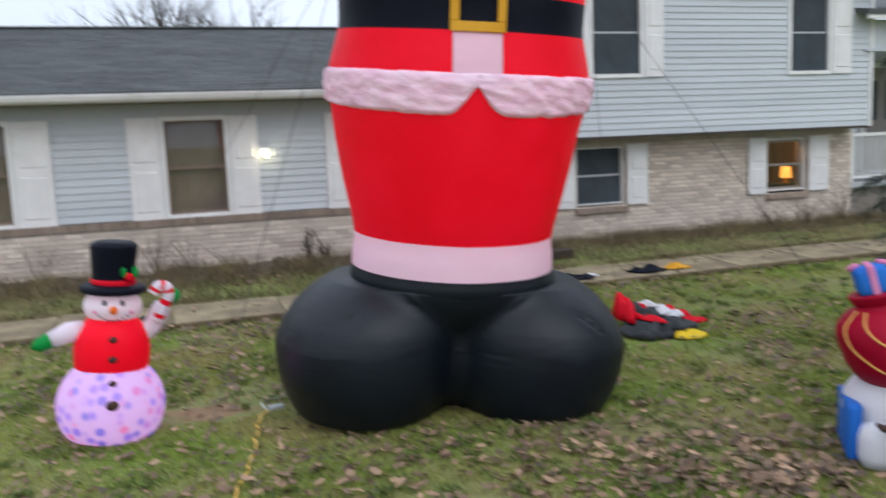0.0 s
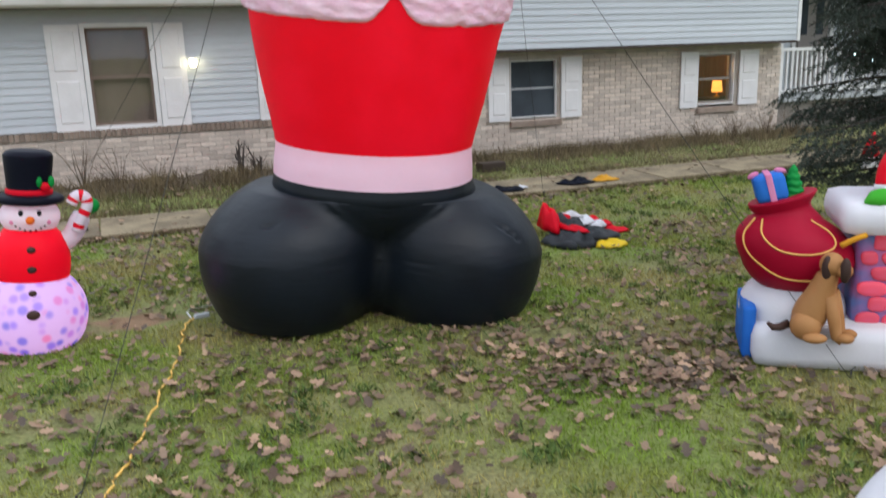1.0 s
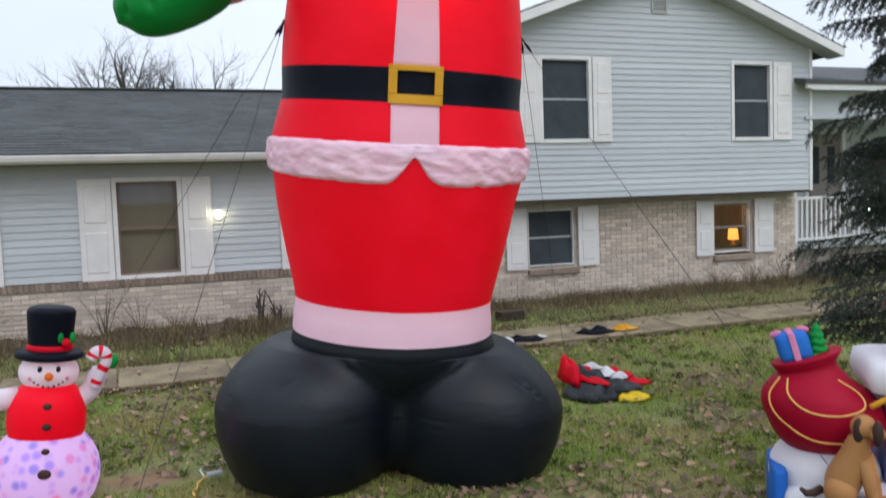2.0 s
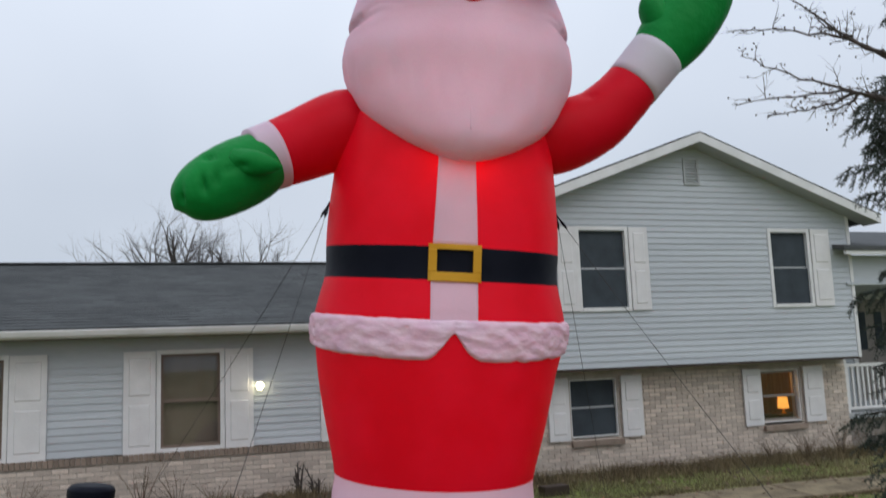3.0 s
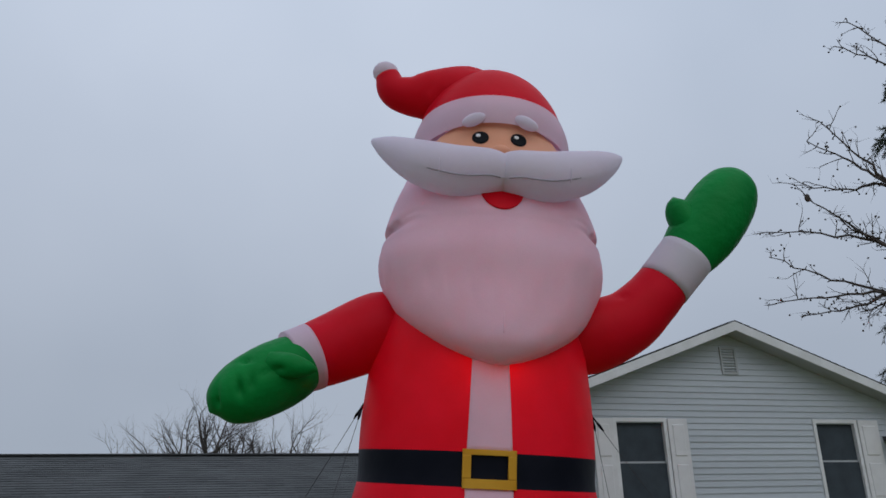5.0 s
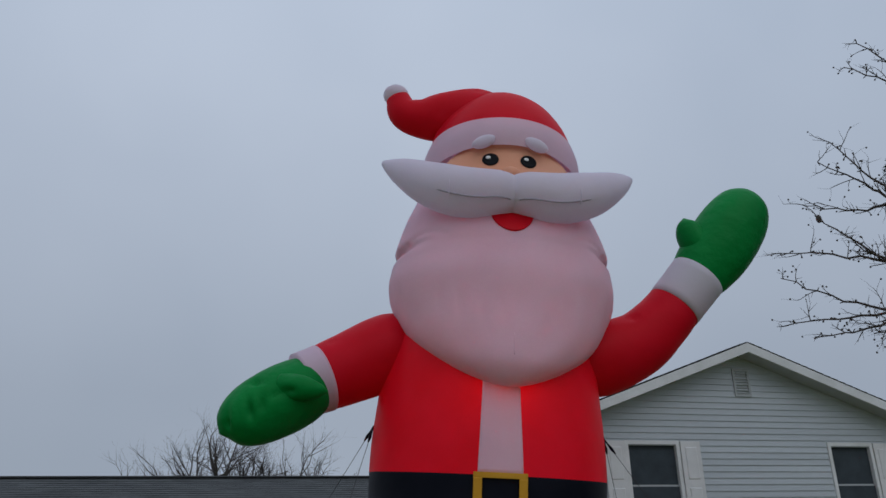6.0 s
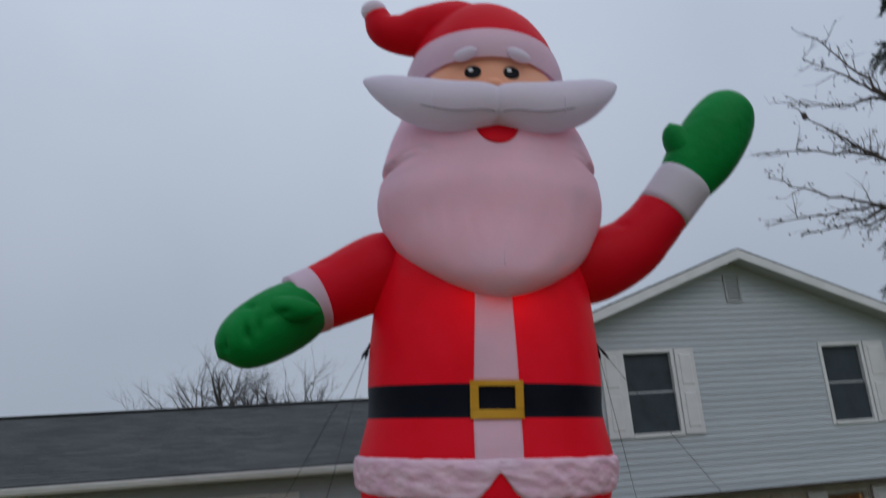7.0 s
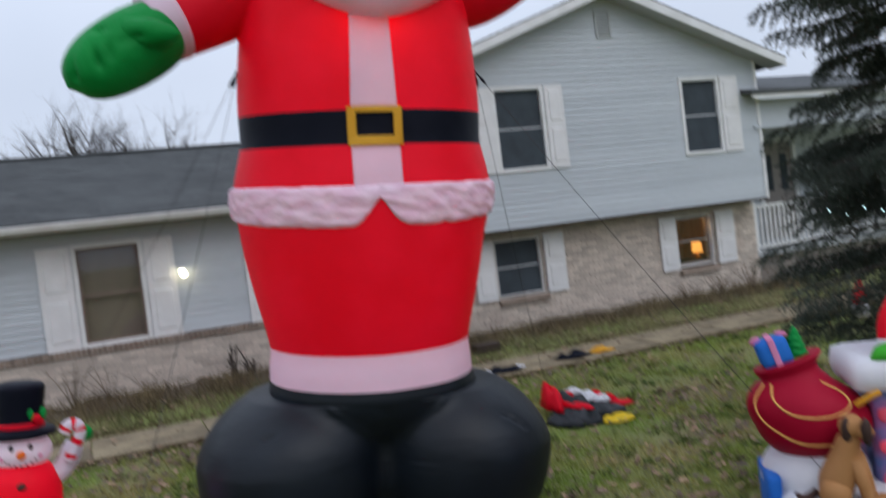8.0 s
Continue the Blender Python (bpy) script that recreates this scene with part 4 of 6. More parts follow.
    for vert in bm.verts[head_from:]:
        # tucks where the beard is sewn in at both sides, puckers along its lower seam
        x, y, z = vert.co
        side = min(abs(x) / 0.8, 1.0) ** 4
        vert.co.x *= 1 - 0.07 * side * math.exp(-((z - 4.66 - 0.12 * (0.9 - abs(x))) / 0.035) ** 2)
        a = math.atan2(x, -y)
        k = 0.013 * math.sin(34 * a) * math.exp(-((z - 3.98 - 0.35 * abs(x)) / 0.1) ** 2) * min(1.0, abs(x) / 0.5)
        vert.co.y -= k
        vert.co.x -= k * (1 if x > 0 else -1)
    settle()
    for s in (-1, 1):
        for i in range(7):
            f = i / 6
            pucker(bm.verts[head_from:], on_skin(HEAD_C, s * (0.86 - 0.34 * f), 4.66 + 0.1 * math.sin(2.4 * f), 0, 0.78), (s, 0, -0.6 + f), 0.09, 0.028, 0.028 * (1 - 0.7 * f))
    # the end of the middle seam low on the beard
    tube(bm, [on_skin(HEAD_C, 0, z, 0.001, 0.78) for z in np.linspace(3.74, 3.9, 8)], [0.004] * 8, 5, 1)
    bands = []
    for r in range(10):
        row = []
        for j in range(n):
            a = 2 * math.pi * j / n
            front = max(0.0, -math.sin(a))
            low, top = 5.45 + 0.12 * front ** 1.4, 5.78 + 0.06 * front
            z = low + (top - low) * r / 9
            w = np.interp(z, [5.3, 5.6, 5.85], [0.685, 0.655, 0.625]) + 0.03 * math.sin(math.pi * r / 9)
            row.append(Vector((w * math.cos(a), w * 0.92 * math.sin(a), z)))
        bands.append(row)
    loft(bm, bands, 1, cap=False)
    patch(bm, HEAD_C, ellipse(0, 5.38, 0.53, 0.25), 7, 0.02, deep=0.82)
    for s in (-1, 1):
        patch(bm, HEAD_C, ellipse(s * 0.155, 5.44, 0.066, 0.062), 8, 0.03, 4, deep=0.82)
        patch(bm, HEAD_C, ellipse(s * 0.155 - 0.018, 5.458, 0.02, 0.016, 16), 9, 0.036, 2, deep=0.82)
        ball(bm, (0, 0, 0), (0.105, 0.055, 0.05), 20, 12, 5, Matrix.Translation((s * 0.215, -0.60, 5.585)) @ Matrix.Rotation(s * radians(26), 4, "Y"))
    ball(bm, (0, -0.62, 5.28), (0.09, 0.1, 0.07), 20, 12, 7)
    # mouth below the moustache
    patch(bm, HEAD_C, [(-0.17, 4.98), (0.17, 4.98)] + [(0.17 * math.cos(a), 4.92 - 0.205 * math.sin(a)) for a in np.linspace(0.1, math.pi - 0.1, 16)], 2, 0.012, deep=0.78)
    # moustache: two long horns that meet under the nose
    for s in (-1, 1):
        limb([(0.0, -0.74, 5.045, 0.155), (s * 0.12, -0.78, 5.045, 0.18), (s * 0.35, -0.76, 5.04, 0.2), (s * 0.62, -0.68, 5.13, 0.18), (s * 0.85, -0.58, 5.27, 0.115), (s * 0.99, -0.5, 5.37, 0.04), (s * 1.025, -0.48, 5.4, 0.004)], 5, 28)
        limb([(0.0, -0.875, 4.948, 0.007), (s * 0.12, -0.943, 4.94, 0.007), (s * 0.35, -0.944, 4.928, 0.007), (s * 0.62, -0.85, 5.02, 0.007), (s * 0.85, -0.68, 5.183, 0.006), (s * 0.99, -0.54, 5.338, 0.005)], 11, 6)
        limb([(s * 0.5, -0.905, 4.94, 0.004), (s * 0.5, -0.93, 5.02, 0.004), (s * 0.5, -0.905, 5.12, 0.004)], 5, 6)
    # cap: a dome that draws out into a drooping tail with a bobble
    HAT = [(5.74, 0.628, 0.0), (5.9, 0.60, 0.02), (6.05, 0.53, 0.03), (6.2, 0.42, 0.04), (6.32, 0.27, 0.05), (6.385, 0.12, 0.05), (6.4, 0.02, 0.05)]
    skin(HAT, [(9, 2)], 0.92, 0.03, 0.01)
    hx = lambda x, z: flat(x, z)[0]
    hz = lambda x, z: flat(x, z)[1]
    tail = len(bm.verts)
    limb([(hx(x, z), 0, hz(x, z), r) for x, z, r in ((0.34, 6.08, 0.25), (0.08, 6.13, 0.29), (-0.18, 6.155, 0.235), (-0.4, 6.15, 0.175), (-0.545, 6.21, 0.145), (-0.6, 6.35, 0.108))], 2, 60)
    settle()
    bm.verts.ensure_lookup_table()
    for x, z, dx, l in ((-0.12, 6.12, -0.45, 0.2), (-0.24, 6.1, -0.3, 0.16), (0.02, 6.2, -0.7, 0.2)):
        pucker(bm.verts[tail:], (hx(x, z), -0.22, hz(x, z)), (dx, 0, -1), l, 0.028, 0.025)
    ball(bm, (hx(-0.615, 6.385), 0, hz(-0.615, 6.385)), (0.115, 0.115, 0.095), 20, 14, 5)
    bm.verts.ensure_lookup_table()
    for vert in bm.verts[head_from:]:
        vert.co.x += 0.06
        vert.co.z += 0.04
    bmesh.ops.recalc_face_normals(bm, faces=bm.faces)
    ob = part("inflatable_santa", bm, mats)
    ob.matrix_basis = SANTA
    return tagged(ob, "giant waving inflatable Santa in red coat and black boots", "inflatable decoration")


santa()
glow = bpy.data.lights.new("inner_lamp", "POINT")
glow.energy, glow.color, glow.shadow_soft_size = 7.5, (1.0, 0.42, 0.16), 0.05
new("inner_lamp", glow).location = SANTA @ Vector((0.02, -0.55, 3.62))
# the lamps that hang inside the figure and light its skin from within
for x, y, z, watts, tint in ((0, 0, 1.75, 7, (1.0, 0.78, 0.76)), (0, 0, 2.75, 6, (1.0, 0.78, 0.76)), (0.06, -0.2, 4.3, 13, (1.0, 0.52, 0.46)), (0.06, 0, 6.0, 2, (1.0, 0.78, 0.76))):
    inner = bpy.data.lights.new("inner_lamp", "POINT")
    inner.energy, inner.color, inner.shadow_soft_size = watts, tint, 0.1
    new("inner_lamp", inner).location = SANTA @ Vector((x, y, z))


def rope(name, a, b, sag, label):
    a, b = Vector(a), Vector(b)
    pts = [a.lerp(b, i / 16) - Vector((0, 0, sag * 4 * (i / 16) * (1 - i / 16))) for i in range(17)]
    bm = bmesh.new()
    tube(bm, pts, [0.0022] * 17, 6)
    ob = tagged(part(name, bm, ROPE, smooth=True), label, "rope", "guy ropes")
    d = (b - a).normalized()
    bm = bmesh.new()
    tube(bm, [a - d * 0.01, a + d * 0.05, a + d * 0.11, a + d * 0.16], [0.008, 0.0065, 0.012, 0.006], 8)
    part("strap", bm, BELT, ob, "black strap and clip at the figure's side", True)
    return ob


TIE_L, TIE_R = SANTA @ Vector((-0.895, -0.06, 3.38)), SANTA @ Vector((0.895, -0.06, 3.38))
for a, b in ((TIE_L, (-0.08, 4.1, 0.0)), (TIE_L, (-0.35, 11.2, 0.2)), (TIE_R, (4.27, 3.68, 0.0)), (TIE_R, (5.4, 9.6, 0.12))):
    rope("guy_rope", a, b, 0.05, "thin dark guy rope from the inflatable to a ground stake")
    bm = bmesh.new()
    tube(bm, [(0, 0, -0.08), (0, 0, 0.06), (0.03, 0, 0.075)], [0.006, 0.006, 0.006], 6)
    tagged(part("ground_stake", bm, ROPE), "small dark metal stake holding a guy rope", "stake", "ground stakes").location = b


# ---- inflatable snowman ----
def snowman():
    ob = empty("inflatable_snowman", pose(-0.42, 6.72, 0.0, 0, 5.8, 4) @ Matrix.Diagonal((0.97, 0.97, 0.985, 1)), "inflatable snowman with top hat, red vest and glowing round base", "inflatable decoration")
    bm = bmesh.new()
    prof = [(0.0, 0.24), (0.02, 0.3), (0.1, 0.355), (0.24, 0.385), (0.38, 0.36), (0.48, 0.3), (0.53, 0.25)]
    rings = [[Vector((r * math.cos(a), r * 0.95 * math.sin(a), z)) for a in (2 * math.pi * j / 40 for j in range(40))] for z, r in curve_points(prof, 4)]
    loft(bm, rings)
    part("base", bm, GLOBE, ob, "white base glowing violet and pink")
    bm = bmesh.new()
    prof = [(0.5, 0.24), (0.55, 0.262), (0.66, 0.268), (0.78, 0.25), (0.86, 0.2), (0.9, 0.16)]
    loft(bm, [[Vector((r * math.cos(a), r * 0.92 * math.sin(a), z)) for a in (2 * math.pi * j / 36 for j in range(36))] for z, r in curve_points(prof, 4)])
    part("vest", bm, RED, ob, "red vest")
    bm = bmesh.new()
    ball(bm, (0.0, 0, 0.98), (0.205, 0.19, 0.15), 32, 20)
    head = part("head", bm, WHITE, ob, "white smiling head")
    for z, y, r in ((0.77, -0.235, 0.03), (0.63, -0.25, 0.032), (0.47, -0.3, 0.028), (0.33, -0.37, 0.045)):
        bm = bmesh.new()
        ball(bm, (0, y, z), (r, 0.02, r * 0.8), 14, 8)
        part("button", bm, BROWN, ob)
    for s in (-1, 1):
        bm = bmesh.new()
        ball(bm, (s * 0.06, -0.178, 1.025), (0.016, 0.012, 0.022), 12, 8)
        part("eye", bm, EYE, head)
        bm = bmesh.new()
        ball(bm, (s * 0.12, -0.148, 0.955), (0.016, 0.012, 0.016), 12, 8)
        part("cheek", bm, ROSE, head)
    bm = bmesh.new()
    ball(bm, (0, -0.195, 0.975), (0.03, 0.04, 0.03), 14, 8)
    part("nose", bm, ORANGE, head, "orange nose")
    for i in range(7):
        a = (i - 3) * 0.3
        bm = bmesh.new()
        ball(bm, (0.12 * math.sin(a), -0.178 + 0.03 * abs(math.sin(a)), 0.985 - 0.088 * math.cos(a)), (0.008, 0.01, 0.008), 8, 6)
        part("smile_dot", bm, EYE, head)
    bm = bmesh.new()
    tube(bm, [q[:3] for q in curve_points([(0, 0, 1.075), (0, 0, 1.09), (0, 0, 1.12), (0, 0, 1.145)], 3)], [0.2, 0.21, 0.225, 0.232, 0.235, 0.235, 0.232, 0.225, 0.21, 0.17], 36)
    hat = part("top_hat", bm, BELT, ob, "black top hat with a red band", True)
    bm = bmesh.new()
    prof = [(1.12, 0.148), (1.2, 0.15), (1.3, 0.158), (1.4, 0.166), (1.43, 0.16), (1.455, 0.12), (1.46, 0.02)]
    loft(bm, [[Vector((r * math.cos(a), r * math.sin(a), z)) for a in (2 * math.pi * j / 32 for j in range(32))] for z, r in curve_points(prof, 4)])
    part("crown", bm, BELT, hat)
    bm = bmesh.new()
    loft(bm, [[Vector((r * math.cos(a), r * math.sin(a), z)) for a in (2 * math.pi * j / 32 for j in range(32))] for z, r in ((1.13, 0.152), (1.14, 0.158), (1.17, 0.159), (1.18, 0.153))])
    part("hat_band", bm, RED, hat, "red band")
    for dx, dz, m, nm in ((-0.03, 0.05, GREEN, "holly_leaf"), (0.05, 0.055, GREEN, "holly_leaf"), (0.01, 0.015, RED, "holly_berry")):
        bm = bmesh.new()
        ball(bm, (0.095 + dx, -0.135, 1.19 + dz), (0.022 if m is GREEN else 0.034, 0.02, 0.04 if m is GREEN else 0.034), 12, 8)
        part(nm, bm, m, hat)
    bm = bmesh.new()
    tube(bm, [(-0.2, 0, 0.8), (-0.3, -0.02, 0.79), (-0.42, -0.04, 0.74)], [0.075, 0.075, 0.055], 18)
    arm = part("arm", bm, WHITE, ob, "white arm with a green mitten", True)
    bm = bmesh.new()
    tube(bm, [(-0.40, -0.04, 0.75), (-0.44, -0.04, 0.73), (-0.5, -0.05, 0.705), (-0.545, -0.05, 0.69)], [0.05, 0.06, 0.05, 0.01], 18)
    part("mitten", bm, GREEN, arm, "green mitten", True)
    bm = bmesh.new()
    tube(bm, [q[:3] for q in curve_points([(0.18, 0, 0.74), (0.28, 0, 0.83), (0.33, -0.02, 0.94), (0.345, -0.03, 1.0)], 4)], [0.07] * 10 + [0.065, 0.06, 0.055], 18)
    part("arm", bm, WHITE, ob, "raised white arm", True)
    bm = bmesh.new()
    ball(bm, (0.415, -0.03, 1.055), (0.06, 0.055, 0.06), 16, 10)
    part("mitten", bm, GREEN, arm, "green mitten")
    path = [q[:3] for q in curve_points([(0.31, -0.06, 0.87), (0.34, -0.07, 0.96), (0.385, -0.07, 1.06), (0.37, -0.07, 1.125), (0.31, -0.07, 1.13), (0.275, -0.07, 1.075)], 6)]
    bm = bmesh.new()
    tube(bm, path, [0.041] * len(path), 16, [(1 if (i // 2) % 3 == 1 else 0) for i in range(len(path) - 1)])
    part("candy_cane", bm, [WHITE, RED], ob, "red and white striped candy cane", True)
    return ob


sm_thing = snowman()
for x, z, watts in ((0.0, 0.98, 0.3), (0.0, 0.7, 1.1)):
    inner = bpy.data.lights.new("inner_lamp", "POINT")
    inner.energy, inner.color, inner.shadow_soft_size = watts, (1.0, 0.88, 0.95), 0.04
    new("inner_lamp", inner).location = sm_thing.matrix_basis @ Vector((x, 0, z))


# ---- inflatable fireplace scene ----
def fireplace():
    F = pose(3.83, 4.07, 0.0, 0, 0, -36) @ Matrix.Diagonal((0.97, 0.97, 0.86, 1))
    ob = empty("inflatable_fireplace", F, "inflatable snowy fireplace with gift sack, seated puppy and small Santa", "inflatable decoration")
    bm = bmesh.new()
    box(bm, 0.02, 1.75, 0.02, 0.8, 0.0, 0.33, bevel=0.1)
    base = part("base", bm, ICE, ob, "puffy white snow base", True)
    bm = bmesh.new()
    ball(bm, (0.3, 0.42, 0.36), (0.34, 0.34, 0.3), 28, 18)
    part("snow_mound", bm, ICE, base, smooth=True)
    bm = bmesh.new()
    box(bm, -0.035, 0.05, 0.12, 0.6, 0.04, 0.44, bevel=0.03)
    part("side_panel", bm, BLUE, ob, "blue printed side panel", True)
    sack = bmesh.new()
    prof = [(0.5, 0.1), (0.53, 0.19), (0.6, 0.28), (0.72, 0.348), (0.86, 0.36), (0.97, 0.32), (1.06, 0.235), (1.11, 0.185), (1.14, 0.175), (1.17, 0.19), (1.22, 0.21), (1.225, 0.17)]
    c = Vector((0.31, 0.36, 0))
    lean = lambda z: Vector((-0.12 * min(1, max(0, (z - 0.75) / 0.4)), 0, 0))
    loft(sack, [[c + lean(z) + Vector((r * math.cos(a), r * 0.85 * math.sin(a), z + 0.3 * r * math.cos(a) * min(1.0, max(0.0, (z - 1.06) / 0.1)))) for a in (2 * math.pi * j / 40 for j in range(40))] for z, r in curve_points(prof, 4)])
    sk = part("sack", sack, MAROON, ob, "dark red gift sack with gold piping")
    sp = curve_points(prof, 4)

    def piping(pts):
        a = np.array(sp)
        out = []
        for t, z in curve_points(pts, 8):
            r = float(np.interp(z, a[:, 0], a[:, 1])) + 0.004
            out.append(c + lean(z) + Vector((r * math.cos(t), r * 0.85 * math.sin(t), z)))
        bm = bmesh.new()
        tube(bm, out, [0.0065] * len(out), 8)
        part("piping", bm, PIPING, sk, "gold piping", True)
    h = -math.pi / 2
    piping([(h - 0.75, 1.08), (h - 0.62, 0.98), (h - 0.3, 0.885), (h + 0.2, 0.865), (h + 0.7, 0.91), (h + 0.85, 1.0), (h + 0.7, 1.08)])
    piping([(h - 1.05, 1.08), (h - 1.1, 0.95), (h - 0.9, 0.8), (h - 0.4, 0.68), (h + 0.2, 0.66)])
    gm = c + Vector((-0.2, -0.02, 0))
    gift = bmesh.new()
    box(gift, -0.1, 0.1, -0.09, 0.09, -0.1, 0.11, bevel=0.045)
    gf = part("gift", gift, BLUE, ob, "blue gift box with a pink ribbon", True)
    gf.matrix_basis = Matrix.Translation(gm + Vector((0, 0, 1.29))) @ Matrix.Rotation(radians(-14), 4, "Y")
    bm = bmesh.new()
    box(bm, -0.02, 0.02, -0.1, 0.1, -0.1, 0.118, bevel=0.008)
    part("ribbon", bm, ROSE, gf, "pink ribbon")
    for s in (-1, 1):
        bm = bmesh.new()
        ball(bm, (s * 0.035, 0, 0.135), (0.04, 0.015, 0.022), 12, 8, 0, Matrix.Rotation(s * 0.4, 4, "Y"))
        part("bow", bm, ROSE, gf)
    tree = bmesh.new()
    rings = []
    for i in range(26):
        f = i / 25
        z = 1.16 + 0.3 * f
        rings.append([c + Vector((-0.06 + (0.085 * (1 - f) ** 0.7 + 0.004) * (1 + 0.16 * math.sin(i * 1.5 + math.sin(7 * a))) * math.cos(a), (0.085 * (1 - f) ** 0.7 + 0.004) * (1 + 0.16 * math.sin(i * 1.5 + math.cos(5 * a))) * math.sin(a), z)) for a in (2 * math.pi * j / 24 for j in range(24))])
    loft(tree, rings)
    part("toy_tree", tree, GREEN, ob, "knobbly green toy tree")
    # seated puppy, one plain shape
    dog = bmesh.new()
    tube(dog, [q[:3] for q in curve_points([(0.5, 0.05, 0.3), (0.5, 0.03, 0.42), (0.56, 0.0, 0.58), (0.6, -0.02, 0.72), (0.6, -0.02, 0.76)], 4)], [0.05, 0.085, 0.105, 0.115, 0.12, 0.12, 0.115, 0.108, 0.1, 0.094, 0.088, 0.08, 0.075, 0.07, 0.068, 0.06, 0.03], 24, 0)
    ball(dog, (0.62, -0.03, 0.8), (0.085, 0.085, 0.08), 24, 16, 0)
    ball(dog, (0.69, -0.08, 0.775), (0.06, 0.065, 0.05), 20, 12, 0)
    ball(dog, (0.47, -0.04, 0.38), (0.11, 0.09, 0.1), 24, 16, 0)
    for x, y in ((0.66, -0.06), (0.7, 0.02)):
        tube(dog, [(x - 0.05, y, 0.6), (x, y, 0.42), (x + 0.02, y, 0.32), (x + 0.06, y - 0.02, 0.3)], [0.05, 0.045, 0.04, 0.038], 16, 0)
    tube(dog, [(0.36, 0.04, 0.36), (0.3, 0.0, 0.345), (0.25, -0.02, 0.35), (0.21, -0.02, 0.38)], [0.03, 0.028, 0.024, 0.012], 12, 1)
    ball(dog, (0.52, -0.13, 0.325), (0.085, 0.045, 0.035), 16, 10, 0)
    for x, y in ((0.735, -0.09), (0.775, 0.0)):
        ball(dog, (x, y, 0.318), (0.06, 0.042, 0.034), 16, 10, 0)
    for x in (0.56, 0.67):
        ball(dog, (x + 0.02, -0.12 if x > 0.6 else -0.07, 0.785), (0.038, 0.035, 0.085), 14, 10, 1)
    for vert in dog.verts:
        vert.co = Vector((0.36 + (vert.co.x - 0.52) * 0.85, vert.co.y - 0.02, 0.3 + (vert.co.z - 0.3) * 1.06))
    part("puppy", dog, [TAN, BROWN], ob, "tan seated puppy with brown ears", True)
    # hearth of printed stones with snow on the mantel
    bm = bmesh.new()
    box(bm, 0.64, 1.75, 0.22, 0.78, 0.27, 1.0, bevel=0.05)
    hearth = part("hearth", bm, MORTAR_BLUE, ob, "stone-printed hearth, red and blue, lit from inside", True)
    rng = random.Random(5)
    for row in range(6):
        x = 0.66 + (0.07 if row % 2 else 0)
        while x < 1.66:
            w, h = rng.uniform(0.10, 0.17), rng.uniform(0.096, 0.112)
            bm = bmesh.new()
            power = rng.uniform(0.55, 0.95)
            curl = lambda v: math.copysign(abs(v) ** power, v)
            loft(bm, [[Vector((k * w / 2 * curl(math.cos(t)) * (1 + 0.08 * math.sin(2 * t + row)), y, k * h / 2 * curl(math.sin(t)))) for t in (2 * math.pi * q / 16 for q in range(16))] for k, y in ((1.0, 0.01), (1.0, -0.006), (0.86, -0.013), (0.4, -0.016))])
            bmesh.ops.recalc_face_normals(bm, faces=bm.faces)
            part("stone", bm, STONE_RED, hearth, smooth=True).location = (x + w / 2, 0.215, 0.355 + row * 0.114)
            x += w + 0.014
    bm = bmesh.new()
    tube(bm, [(0, 0, 0), (0, 0, 0.03), (0, 0, 0.07), (0, 0, 0.11)], [0.03, 0.045, 0.03, 0.004], 14)
    part("flame", bm, FLAME, hearth, "glowing orange flame", True).location = (1.0, 0.175, 0.68)
    bm = bmesh.new()
    box(bm, 0.52, 1.8, 0.1, 0.85, 0.98, 1.23, bevel=0.1)
    part("mantel", bm, ICE, ob, "puffy white snow on the mantel", True)
    bm = bmesh.new()
    tube(bm, [q[:3] for q in curve_points([(0.52, 0.12, 0.92), (0.6, 0.1, 0.98), (0.66, 0.12, 1.0)], 4)], [0.02] * 9, 10)
    part("trim", bm, GOLD, ob, smooth=True)
    sm = bmesh.new()
    prof = [(1.15, 0.22), (1.3, 0.27), (1.45, 0.26), (1.6, 0.2), (1.68, 0.16)]
    c2 = Vector((1.2, 0.5, 0))
    loft(sm, [[c2 + Vector((r * math.cos(a), r * 0.8 * math.sin(a), z)) for a in (2 * math.pi * j / 32 for j in range(32))] for z, r in curve_points(prof, 4)], 0)
    loft(sm, [[c2 + Vector((r * math.cos(a), r * 0.8 * math.sin(a), z)) for a in (2 * math.pi * j / 32 for j in range(32))] for z, r in ((1.27, 0.272), (1.28, 0.282), (1.34, 0.282), (1.35, 0.27))], 2)
    p = [q[:3] for q in curve_points([(1.05, 0.42, 1.6), (0.92, 0.38, 1.58), (0.83, 0.32, 1.45), (0.8, 0.26, 1.31)], 5)]
    tube(sm, p, [0.085] * len(p), 18, 0)
    tube(sm, [(0.8, 0.26, 1.33), (0.795, 0.25, 1.27)], [0.088, 0.085], 18, 1)
    tube(sm, [(0.8, 0.24, 1.27), (0.77, 0.2, 1.26), (0.7, 0.16, 1.25), (0.64, 0.14, 1.23)], [0.05, 0.065, 0.06, 0.01], 16, 3)
    ball(sm, (1.2, 0.45, 1.78), (0.19, 0.18, 0.2), 28, 18, 1)
    ball(sm, (1.2, 0.47, 1.95), (0.17, 0.16, 0.14), 24, 16, 0)
    ball(sm, (1.1, 0.27, 1.31), (0.05, 0.03, 0.045), 12, 8, 4)
    part("small_santa", sm, [RED, ICE, BELT, nylon("bright_green_nylon", (0.05, 0.42, 0.03), (0.08, 0.5, 0.05), 0.25), GOLD], ob, "small red and white figure leaning on the mantel", True)
    return ob


fireplace()

